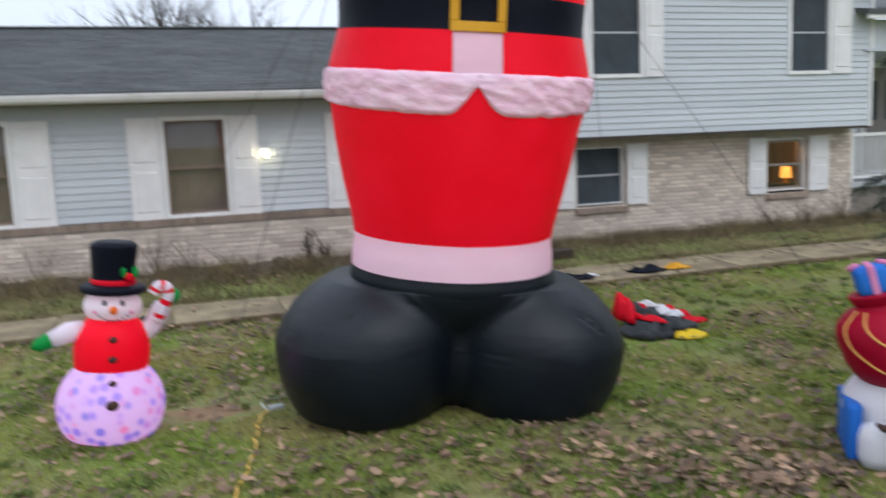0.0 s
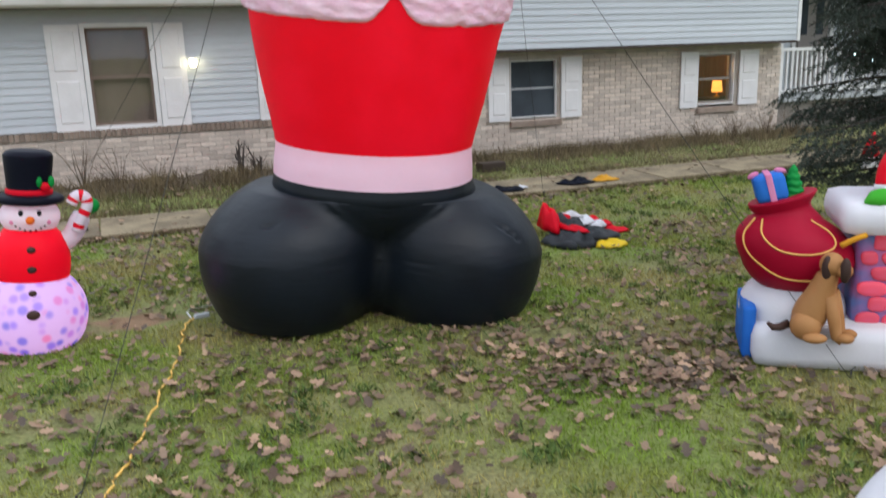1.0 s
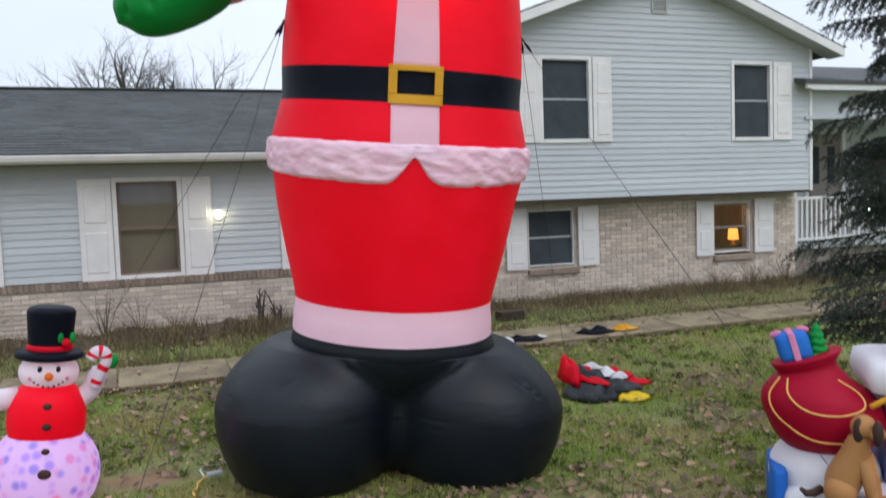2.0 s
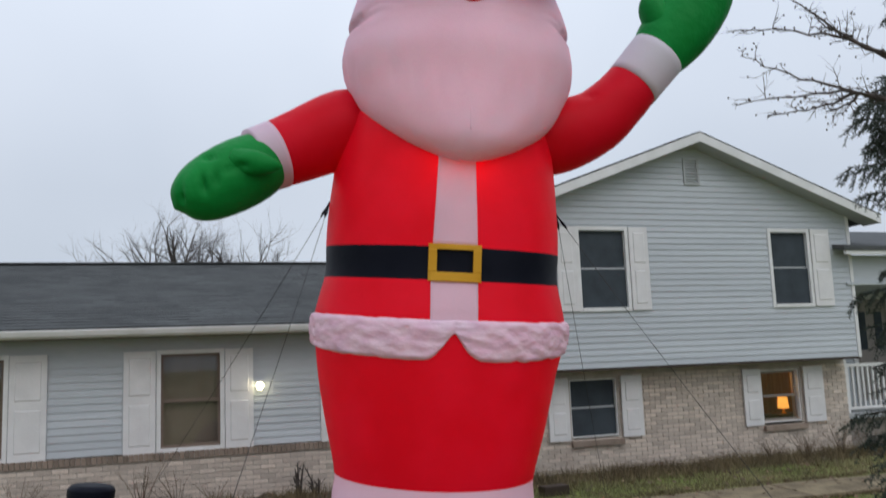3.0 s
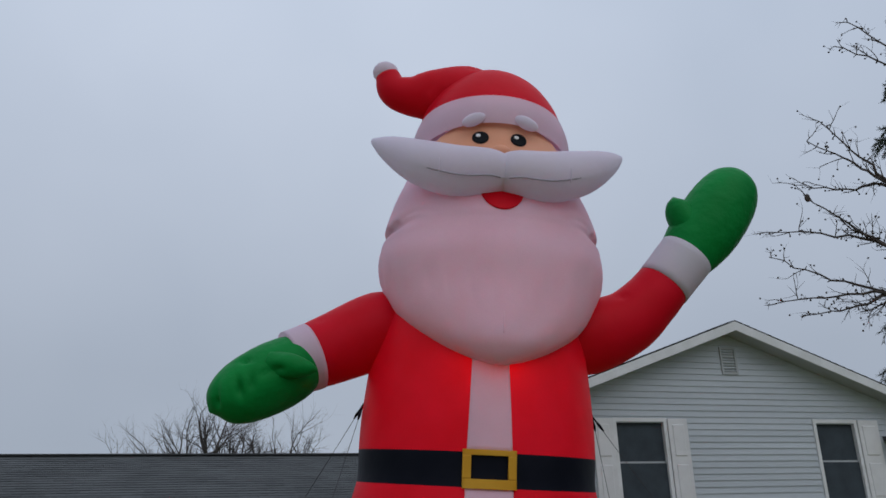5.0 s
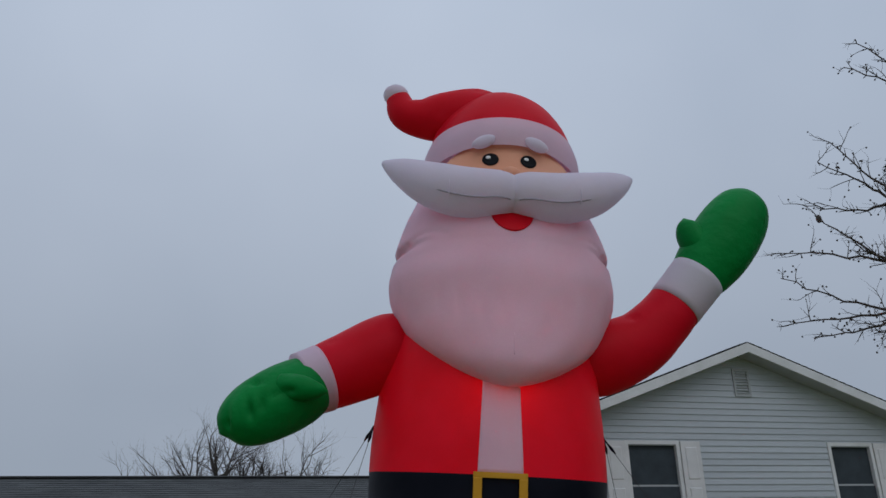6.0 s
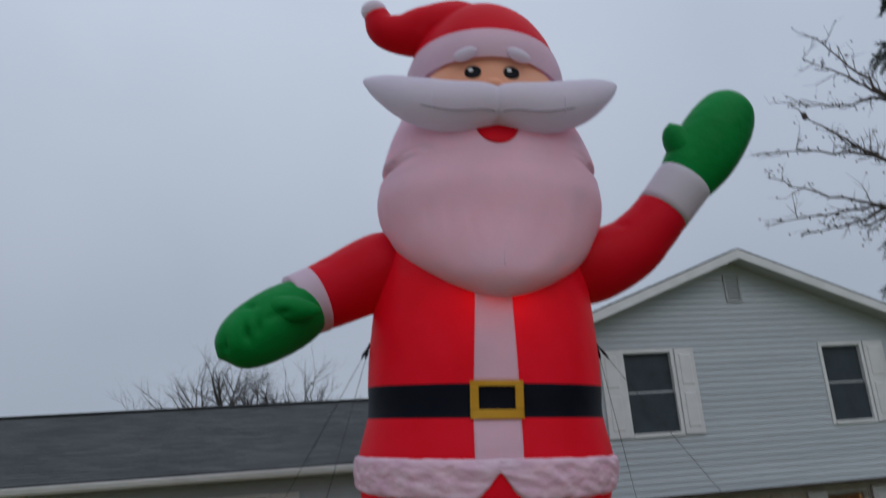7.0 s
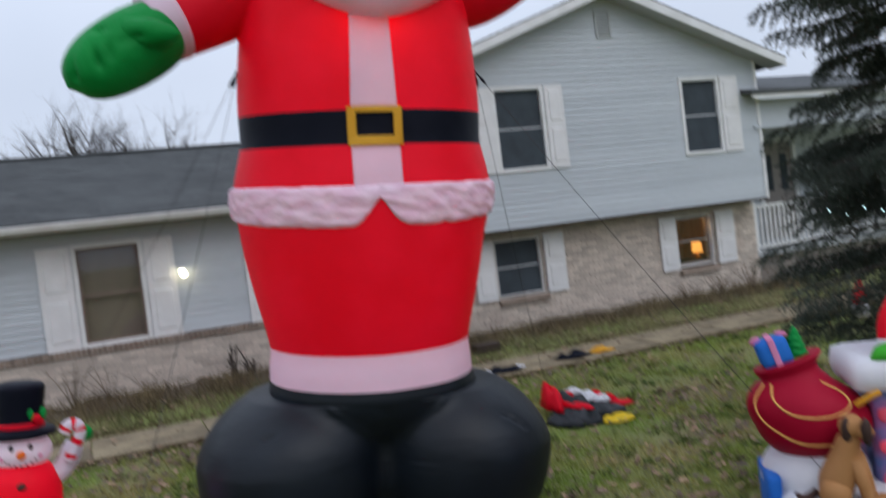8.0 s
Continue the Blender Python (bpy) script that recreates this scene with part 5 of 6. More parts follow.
# large white inflatable close by, only its round top comes into view
bm = bmesh.new()
prof = [(0.0, 0.42), (0.1, 0.5), (0.3, 0.55), (0.5, 0.55), (0.7, 0.49), (0.88, 0.34), (0.97, 0.18), (1.005, 0.02)]
loft(bm, [[Vector((r * math.cos(a) * (1 + 0.01 * math.cos(8 * a)), r * math.sin(a) * (1 + 0.01 * math.cos(8 * a)), z)) for a in (2 * math.pi * j / 64 for j in range(64))] for z, r in curve_points(prof, 5)])
dome = tagged(part("inflatable_dome", bm, ICE, smooth=True), "rounded white inflatable standing on the grass", "inflatable decoration")
dome.matrix_basis = pose(2.66, 1.62, 0.0) @ Matrix.Diagonal((0.88, 0.88, 0.84, 1))


# ---- limp inflatables lying on the lawn ----
def crumple(bm, c, r, mi, seed, lift=0.05, n=26):
    """A limp piece of nylon: a rumpled closed sheet that lies in folds."""
    top = []
    for layer in (0, 1):
        rows = []
        for i in range(7):
            f = i / 6
            rows.append([])
            for j in range(n):
                a = 2 * math.pi * j / n
                edge = 1 + 0.35 * noise.noise((math.cos(a) * 1.6 + seed, math.sin(a) * 1.6, seed * 2))
                x, y = r[0] * f * edge * math.cos(a), r[1] * f * edge * math.sin(a)
                z = 0.008 if layer else max(0.012, (0.75 + 0.25 * f) * lift * (1 - f ** 2.5) * (1 + 1.1 * noise.noise((x * 7 + seed, y * 7, seed))) + 0.05 * abs(noise.noise((x * 14, y * 14, seed))) * (1 - f ** 4))
                rows[-1].append(Vector((c[0] + x, c[1] + y, c[2] + z)))
        top.append(rows)
    loft(bm, top[1][1:] [::-1] + top[0][::-1][0:6] + [[Vector((c[0] + 0.002 * math.cos(2 * math.pi * j / n), c[1] + 0.002 * math.sin(2 * math.pi * j / n), c[2] + 0.75 * lift)) for j in range(n)]], mi)


heap = empty("deflated_inflatable", pose(4.9, 7.65, lawn_height(5, 7.65)), "deflated red, black and white inflatable lying on the grass", "inflatable decoration")
for x, y, z, rx, ry, turn, lf, m in ((-0.13, 0.0, 0.0, 0.36, 0.36, 0, 0.16, GREYBOX), (-0.36, -0.1, 0.0, 0.2, 0.26, 20, 0.11, GREYBOX), (0.0, -0.12, 0.05, 0.24, 0.2, -15, 0.1, GREYBOX), (-0.2, 0.16, 0.1, 0.26, 0.16, 10, 0.12, GREYBOX),
                                      (-0.37, 0.24, 0.1, 0.1, 0.26, -8, 0.2, RED), (-0.27, -0.06, 0.13, 0.065, 0.22, 22, 0.09, RED), (-0.26, 0.2, 0.16, 0.17, 0.05, -20, 0.08, RED), (-0.17, 0.2, 0.21, 0.15, 0.05, -28, 0.06, ICE),
                                      (0.02, 0.2, 0.13, 0.15, 0.11, 18, 0.1, ICE), (0.12, 0.1, 0.09, 0.13, 0.07, 5, 0.07, ICE), (0.22, 0.3, 0.06, 0.24, 0.1, -8, 0.09, RED), (0.27, 0.1, 0.01, 0.28, 0.085, 4, 0.09, RED), (0.0, -0.37, 0.0, 0.19, 0.13, 12, 0.06, YELLOW)):
    bm = bmesh.new()
    crumple(bm, (0, 0, 0), (rx, ry), 0, 3 * x + 7 * y + 2, lf)
    part("cloth", bm, m, heap, smooth=True).matrix_basis = pose(x, y, z, 0, 0, turn)
for x, y, m, s, lbl in ((6.1, 9.95, BELT, (0.28, 0.14), "folded dark tarp lying on the concrete walk"), (6.55, 9.95, YELLOW, (0.2, 0.13), "limp orange-yellow cloth lying on the walk"), (5.0, 9.95, BELT, (0.3, 0.16), "dark crumpled cloth lying on the walk"),
                        (4.75, 9.9, ICE, (0.12, 0.08), "white crumpled cloth scrap on the walk"), (5.3, 9.98, ICE, (0.08, 0.06), "small white cloth scrap on the walk"), (-0.15, 10.05, BELT, (0.12, 0.08), "small dark cloth scrap on the walk")):
    bm = bmesh.new()
    crumple(bm, (0, 0, 0), s, 0, x, 0.05)
    tagged(part("crumpled_cloth", bm, m if m is not YELLOW else GOLD), lbl, "cloth", "cloths on the walk").location = (x, y, lawn_height(x, y) + 0.04)

# ---- extension cord and plugs ----
bm = bmesh.new()
pts = [q[:3] for q in curve_points([(-0.5, 2.9, 0.02), (-0.2, 3.6, 0.02), (0.05, 4.14, 0.02), (0.17, 4.46, 0.025), (0.27, 4.85, 0.02), (0.38, 5.31, 0.025), (0.5, 5.75, 0.02), (0.585, 6.22, 0.025), (0.62, 6.5, 0.02), (0.7, 6.7, 0.03)], 8)]
pts = [(x + 0.012 * math.sin(i * 0.9) + 0.006 * math.sin(i * 2.3), y, z + 0.008) for i, (x, y, z) in enumerate(pts)]
tube(bm, pts, [0.0075] * len(pts), 8)
cord = tagged(part("extension_cord", bm, CORD, smooth=True), "yellow-orange extension cord snaking over the grass", "cord")
bm = bmesh.new()
box(bm, -0.06, 0.06, -0.022, 0.022, 0.0, 0.035, bevel=0.01)
plug = tagged(part("power_adapter", bm, SOFFIT), "white and grey plug adapters lying beside the boot", "adapter")
plug.matrix_basis = pose(0.78, 6.72, 0.03, 0, 0, 12)
bm = bmesh.new()
tube(bm, [(0.7, 6.72, 0.04), (0.68, 6.85, 0.05), (0.72, 7.0, 0.03), (0.9, 7.05, 0.02)], [0.006] * 4, 8)
tagged(part("lead", bm, TRIM), "thin white lead running from the adapter", "cord")

# ---- planting bed along the house ----
def bed(name, x0, x1, y0, y1, h, lbl):
    bm = bmesh.new()
    nx, ny = int((x1 - x0) / 0.12), int((y1 - y0) / 0.1)
    g = []
    for j in range(ny + 1):
        g.append([])
        for i in range(nx + 1):
            x, y = x0 + (x1 - x0) * i / nx, y0 + (y1 - y0) * j / ny
            k = min(1.0, 4 * j / ny)
            wob = 0.15 * noise.noise((x * 1.2, 0, 4)) if j == 0 else 0
            g[-1].append(bm.verts.new((x, y + wob, lawn_height(x, y) - 0.02 + k * (h + 0.07 * noise.noise((x * 2.2, y * 2.2, 1)) + 0.05 * noise.noise((x * 9, y * 9, 2))))))
    for j in range(ny):
        for i in range(nx):
            bm.faces.new((g[j][i], g[j][i + 1], g[j + 1][i + 1], g[j + 1][i]))
    return tagged(part(name, bm, MULCH, smooth=True), lbl, "planting bed", kind="structure")


bed("ground_bed", -6, 4.5, 11.85, 12.86, 0.09, "dark mulch bed under the low brick wall")
bed("ground_bed", 4.9, 12.2, 11.75, 12.72, 0.02, "weedy soil bed under the brick storey")


def twiggy(bm, base, height, spread, count, rng, r=0.006):
    for _ in range(count):
        a, l = rng.uniform(0, 6.28), height * rng.uniform(0.6, 1.0)
        out = spread * rng.uniform(0.2, 1)
        p0 = Vector(base) + Vector((rng.uniform(-0.04, 0.04), rng.uniform(-0.03, 0.03), 0))
        p2 = p0 + Vector((out * math.cos(a), 0.4 * out * math.sin(a), l))
        p1 = p0.lerp(p2, 0.5) + Vector((rng.uniform(-0.03, 0.03), 0, 0.03))
        tube(bm, [p0, p1, p2], [r, r * 0.7, r * 0.35], 4)
        for _ in range(3):
            f = rng.uniform(0.4, 0.95)
            s = p0.lerp(p2, f)
            tube(bm, [s, s + Vector((rng.uniform(-0.12, 0.12), rng.uniform(-0.05, 0.05), rng.uniform(0.03, 0.14)))], [r * 0.45, r * 0.25], 3)


rng = random.Random(11)
for x, y, h, s, c, r, lbl in ((-0.1, 12.62, 0.72, 0.35, 9, 0.006, "leafless shrub of thin stems against the brick"), (0.35, 12.6, 0.55, 0.4, 9, 0.005, "leafless shrub of thin stems against the brick"), (0.85, 12.6, 0.4, 0.35, 8, 0.005, "low leafless shrub in the mulch bed"),
                           (2.02, 12.55, 0.55, 0.1, 4, 0.022, "cut-back dark woody stumps with short twigs"), (2.28, 12.55, 0.42, 0.14, 5, 0.02, "cut-back dark woody stumps with short twigs"), (-1.6, 12.55, 0.6, 0.4, 9, 0.005, "leafless shrub of thin stems against the brick"),
                           (9.9, 12.2, 0.4, 0.5, 16, 0.005, "dry brown weeds under the window"), (10.6, 12.1, 0.5, 0.5, 20, 0.005, "dry brown weeds under the window"), (11.3, 12.1, 0.6, 0.5, 22, 0.005, "tall dry brown weeds by the corner"), (11.9, 12.1, 0.55, 0.5, 20, 0.005, "tall dry brown weeds by the corner"), (9.2, 12.3, 0.3, 0.4, 10, 0.004, "dry brown weeds under the window")):
    bm = bmesh.new()
    twiggy(bm, (0, 0, -0.03), h, s, c, rng, r)
    tagged(part("bare_shrub" if x < 5 else "dry_weeds", bm, BARK if r > 0.01 else DRYSTEM), lbl, "shrub").location = (x, y, lawn_height(x, y) + 0.04)


# ---- trees ----
# how far the boughs reach at each height: a full skirt, a thin gap, a broad tier above it, then a slim top
SPREAD_AT = (0.7, 1.7, 1.9, 2.9, 3.0, 3.55, 3.62, 4.4, 5.4, 5.7, 6.4, 8.5)
SPREAD = (0.88, 0.88, 0.76, 0.76, 0.52, 0.52, 1.0, 0.66, 0.4, 0.66, 0.45, 0.2)


def spruce(base, height, reach):
    ob = empty("spruce_tree", pose(*base), "dense blue-green spruce tree with drooping boughs and dark trunk", "tree")
    bm = bmesh.new()
    tube(bm, [(0, 0, -0.1), (0, 0, 1), (0.03, 0.02, 4), (0, 0, height)], [0.16, 0.13, 0.08, 0.01], 12)
    part("trunk", bm, BARK, ob, smooth=True)
    rng = random.Random(3)
    wood = bmesh.new()
    vs, fs = [], []

    def needles(p, q, n, length):
        d = q - p
        for i in range(n):
            c = p + d * (i / n) + Vector([rng.uniform(-0.004, 0.004) for _ in range(3)])
            v = (d.normalized() * 0.8 + Vector((rng.gauss(0, 1), rng.gauss(0, 1), rng.gauss(0.25, 0.8))).normalized()).normalized() * length * rng.uniform(0.7, 1.2)
            s = v.cross(Vector((rng.gauss(0, 1), rng.gauss(0, 1), rng.gauss(0, 1)))).normalized() * 0.0046
            k = len(vs)
            vs.extend([c - s, c + s, c + v]), fs.append((k, k + 1, k + 2))
    z = 0.75
    while z < height - 0.4:
        for _ in range(6 if z < 1.8 else 8 if z < 3.5 else 13 if z < 4.5 else 7):
            a = rng.uniform(0, 6.283)
            l = reach * float(np.interp(z, SPREAD_AT, SPREAD)) * rng.uniform(0.7, 1.08)
            p0 = Vector((0, 0, z + rng.uniform(-0.06, 0.1)))
            sag = 0.42 if z < 3.5 else 0.3
            d = Vector((math.cos(a), math.sin(a), 0))
            pts = [p0 + d * (l * f) + Vector((0, 0, l * (0.12 * f - sag * f * f + 0.2 * f ** 3))) for f in (0, 0.25, 0.5, 0.75, 1.0)]
            tube(wood, pts, [0.02, 0.015, 0.011, 0.007, 0.003], 5)
            side = Vector((-d.y, d.x, 0))
            facing = d.x < 0.35   # the camera's side carries the fuller twigs
            for f in np.linspace(0.2, 1.0, 14 if facing else 5):
                i = min(int(f * 4), 3)
                c = pts[i].lerp(pts[i + 1], f * 4 - i)
                for sgn in (-1, 1):
                    tl = 0.34 * l / 1.4 * (1.15 - 0.6 * f) * rng.uniform(0.7, 1.3) + 0.06
                    q = c + side * (sgn * tl * 0.7) + d * tl * 0.55 - Vector((0, 0, tl * rng.uniform(0.15, 0.85)))
                    tube(wood, [c, q], [0.004, 0.002], 3)
                    needles(c, q, 54 if facing else 14, 0.046)
                    if facing:
                        q2 = c.lerp(q, 0.55) + d * 0.06 - Vector((0, 0, rng.uniform(0.06, 0.17)))
                        needles(c.lerp(q, 0.55), q2, 28, 0.038)
            needles(pts[3], pts[4], 50, 0.036)
        z += 0.15 if z < 2.4 else 0.19
    part("bough", wood, BARK, ob)["kind"] = "stuff"
    me = bpy.data.meshes.new("needles")
    me.from_pydata(vs, [], fs)
    me.materials.append(NEEDLE)
    nd = new("crown", me)
    nd.parent = ob
    nd["kind"] = "stuff"
    return ob


spruce((7.14, 5.42, 0.0), 8.6, 1.45)


def grow(bm, p, d, length, r, depth, rng, tips, wild=0.5):
    """A limb that bends a little, thins and forks."""
    pts, rad = [p], [r]
    n = 5
    for i in range(n):
        d = (d + Vector((rng.gauss(0, 1), rng.gauss(0, 1), rng.gauss(0.1, 1))) * 0.13).normalized()
        pts.append(pts[-1] + d * (length / n))
        rad.append(r * (1 - 0.6 * (i + 1) / n))
    tube(bm, pts, rad, 5 if depth > 1 else 3)
    if depth == 0:
        tips.append(pts[-1])
        return
    for k in range(rng.randint(3, 5)):
        i = rng.randint(1, n)
        nd = (d + Vector((rng.gauss(0, 1), rng.gauss(0, 1), rng.gauss(0.15, 0.8))) * wild).normalized()
        grow(bm, pts[i], nd, length * rng.uniform(0.45, 0.72), rad[i] * 0.7, depth - 1, rng, tips, wild)


def bare_tree_near():
    ob = empty("crabapple_tree", pose(6.3, 3.78, 0), "leafless tree with thin dark twigs and tiny dried fruits", "tree")
    rng = random.Random(21)
    bm = bmesh.new()
    tube(bm, [(0, 0, -0.1), (0.02, 0.02, 1.2), (-0.05, 0.05, 2.6)], [0.11, 0.085, 0.06], 12)
    part("trunk", bm, BARK, ob, smooth=True)
    top = Vector((-0.05, 0.05, 2.55))
    tips = []
    wood = bmesh.new()
    high, level, low = (-1.02, 0.95, 4.85), (-1.1, 1.05, 4.4), (-1.1, 1.05, 4.02)
    limbs = (((-1.35, 1.27, 5.57), high), ((-1.44, 1.35, 5.42), high), ((-1.55, 1.45, 5.06), high), ((-1.76, 1.62, 4.70), level), ((-1.52, 1.4, 4.95), level), ((-1.76, 1.62, 4.48), low), ((-1.8, 1.66, 4.1), low), ((-1.6, 1.5, 3.98), low),
             ((-1.34, 1.26, 3.95), low), ((-1.3, 1.3, 4.7), level), ((-1.09, 1.02, 6.4), (-0.7, 0.65, 5.7)), ((-1.2, 1.1, 6.2), (-0.7, 0.65, 5.6)), ((-0.4, 0.9, 5.2), (-0.3, 0.5, 4.2)), ((0.9, 0.3, 5.0), (0.4, 0.1, 4.0)), ((0.4, -0.9, 4.9), (0.2, -0.4, 4.0)))
    for e, via in limbs:
        end, via = Vector(e), Vector(via)
        start = top + Vector((0, 0, rng.uniform(0, 0.3)))
        bend = Vector([rng.uniform(-0.05, 0.05) for _ in range(3)])
        pts = [Vector(q[:3]) for q in curve_points([start, start.lerp(via, 0.55) + Vector((0.1, -0.05, 0.12)), via, via.lerp(end, 0.5) + bend, end], 5)]
        pts = [p + Vector([rng.uniform(-0.014, 0.014) for _ in range(3)]) if 0 < i < len(pts) - 1 else p for i, p in enumerate(pts)]
        n = len(pts)
        tube(wood, pts, [0.024 * (1 - i / (n - 1)) ** 1.3 + 0.0038 for i in range(n)], 6)
        for i in range(8, n):
            d = ((pts[i] - pts[i - 1]).normalized() * 0.9 + Vector((rng.gauss(0, 1), rng.gauss(0, 1), rng.gauss(0.15, 0.8))) * 0.65).normalized()
            grow(wood, pts[i], d, rng.uniform(0.06, 0.2), 0.0048, 1, rng, tips, 0.8)
            # spurs
            d = Vector((rng.gauss(0, 1), rng.gauss(0, 1), rng.gauss(0.3, 1))).normalized()
            tube(wood, [pts[i], pts[i] + d * 0.035], [0.005, 0.004], 4)
            tips.append(pts[i] + d * 0.035)
    part("branchwork", wood, BARK, ob)["kind"] = "stuff"
    fr = bmesh.new()
    for t in tips:
        if rng.random() < 0.3:
            bmesh.ops.create_icosphere(fr, subdivisions=1, radius=0.0085, matrix=Matrix.Translation(t - Vector((0, 0, 0.008))))
    part("fruit", fr, BARK, ob, "tiny dark dried fruits")["kind"] = "stuff"
    bm = bmesh.new()
    ball(bm, (-1.5, 1.4, 4.93), (0.024, 0.02, 0.036), 8, 6)
    part("dead_leaf", bm, BARK, ob, "curled dead leaf")


bare_tree_near()


def bare_tree_far(x, y, h, seed):
    ob = empty("bare_tree", pose(x, y, 0), "tall leafless grey tree standing behind the house", "tree", "trees behind the house")
    rng = random.Random(seed)
    bm = bmesh.new()
    tube(bm, [(0, 0, -0.2), (0, 0, h * 0.4)], [0.2, 0.13], 8)
    part("trunk", bm, FARBARK, ob, smooth=True)
    wood, tips = bmesh.new(), []
    for k in range(11):
        a = k * 0.6 + rng.uniform(-0.3, 0.3)
        lean = rng.uniform(0.1, 0.5)
        d = Vector((lean * math.cos(a), lean * math.sin(a), 1)).normalized()
        grow(wood, Vector((0, 0, h * rng.uniform(0.3, 0.58))), d, h * rng.uniform(0.15, 0.22), 0.05, 3, rng, tips, 0.5)
    part("crown", wood, FARBARK, ob)["kind"] = "stuff"


for i, (x, y, h) in enumerate(((-3.1, 32.5, 7.5), (-2.3, 32, 8.2), (-1.5, 33, 9.2), (-0.7, 33.5, 9.9), (0.2, 31.5, 10.0), (1.0, 33, 10.0), (1.9, 32.5, 9.5), (2.8, 32, 9.1), (3.7, 31.8, 8.4))):
    bare_tree_far(x + 0.4, y, h * 0.96, 40 + i)

# ---- small things by the spruce ----
bm = bmesh.new()
tube(bm, [(0, 0, 0), (0, 0, 0.1), (0, 0, 0.22)], [0.12, 0.13, 0.11], 18, 1)
tube(bm, [(0, 0, 0.2), (0, 0, 0.3), (0.02, 0, 0.45), (0.05, 0, 0.55)], [0.13, 0.1, 0.05, 0.01], 18, 0)
gn = tagged(part("yard_ornament", bm, [RED, ICE], smooth=True), "small red and white yard ornament beyond the spruce", "ornament")
gn.location = (10.6, 9.2, lawn_height(10, 9.2))
bm = bmesh.new()
box(bm, -0.2, 0.2, -0.1, 0.1, 0.0, 0.14, bevel=0.015)
tagged(part("wooden_block", bm, WOOD_AND_SHADE), "dark wooden block lying in the grass by the house", "block").matrix_basis = pose(5.45, 11.3, lawn_height(5, 11.3), 0, 0, 4)
lights = empty("string_lights", pose(0, 0, 0), "string of small cool-white lights on the spruce", "lights")
lp = [Vector((6.25 + 0.055 * i, 5.75 - 0.045 * i, 1.84 + 0.03 * math.sin(i * 1.7))) for i in range(9)]
bm = bmesh.new()
tube(bm, lp, [0.003] * 9, 4)
part("wire", bm, ROPE, lights)
for p in lp[1::2]:
    bm = bmesh.new()
    ball(bm, (0, 0, 0), (0.006, 0.006, 0.009), 8, 6)
    part("bulb", bm, LED, lights, "glowing bulb").location = p


# ---- lawn cover ----
def scatter_tris(name, verts, faces, material, label, cat):
    me = bpy.data.meshes.new(name)
    me.from_pydata(verts, [], faces)
    me.materials.append(material)
    return tagged(new(name, me), label, cat, kind="stuff")


def grass():
    r = np.random.RandomState(7)
    n = 520000
    x = np.where(r.uniform(0, 1, n) < 0.75, r.uniform(-3.2, 9.2, n), r.normal(2.5, 5.5, n))
    y = np.where(r.uniform(0, 1, n) < 0.85, 0.6 + 11.4 * r.uniform(0, 1, n) ** 1.05, r.normal(4.0, 4.5, n))
    # thins out away from the house and to both sides, with no hard edge
    fade = np.clip((y - 0.2) / 2.6, 0.12, 1) * np.clip((x + 4.5) / 2.2, 0.12, 1) * np.clip((10.5 - x) / 2.2, 0.12, 1)
    dens = np.array([noise.noise((a * 0.9, b * 0.9, 0)) + 0.5 * noise.noise((a * 2.7, b * 2.7, 3)) for a, b in zip(x, y)])
    bare = np.hypot((x - 0.3) * 1.0, (y - 6.95) * 2.2) < 0.55
    keep = (r.uniform(0, 1, n) < fade) & (dens > r.uniform(-0.7, 0.35, n)) & ~bare & (y < 12.2) & ((y < 10.6) | (r.uniform(0, 1, n) < 0.13)) & ~((y > 9.68) & (y < 10.66))
    x, y = x[keep], y[keep]
    n = len(x)
    z = np.array([lawn_height(0, b) for b in y])
    h, a, b = r.uniform(0.018, 0.05, n), r.uniform(0, 6.283, n), r.uniform(0, 6.283, n)
    w, tilt = r.uniform(0.003, 0.006, n), r.uniform(0.1, 0.9, n) * 1.0
    P = np.empty((n, 3, 3))
    P[:, 0] = np.stack([x - w * np.cos(a), y - w * np.sin(a), z], 1)
    P[:, 1] = np.stack([x + w * np.cos(a), y + w * np.sin(a), z], 1)
    P[:, 2] = np.stack([x + h * tilt * np.cos(b), y + h * tilt * np.sin(b), z + h], 1)
    me = bpy.data.meshes.new("grass")
    me.vertices.add(3 * n), me.loops.add(3 * n), me.polygons.add(n)
    me.vertices.foreach_set("co", P.ravel())
    me.loops.foreach_set("vertex_index", np.arange(3 * n))
    me.polygons.foreach_set("loop_start", np.arange(n) * 3)
    me.update(calc_edges=True)
    me.materials.append(BLADE)
    tagged(new("grass", me), "short patchy green and straw-coloured lawn grass", "grass", kind="stuff")


grass()


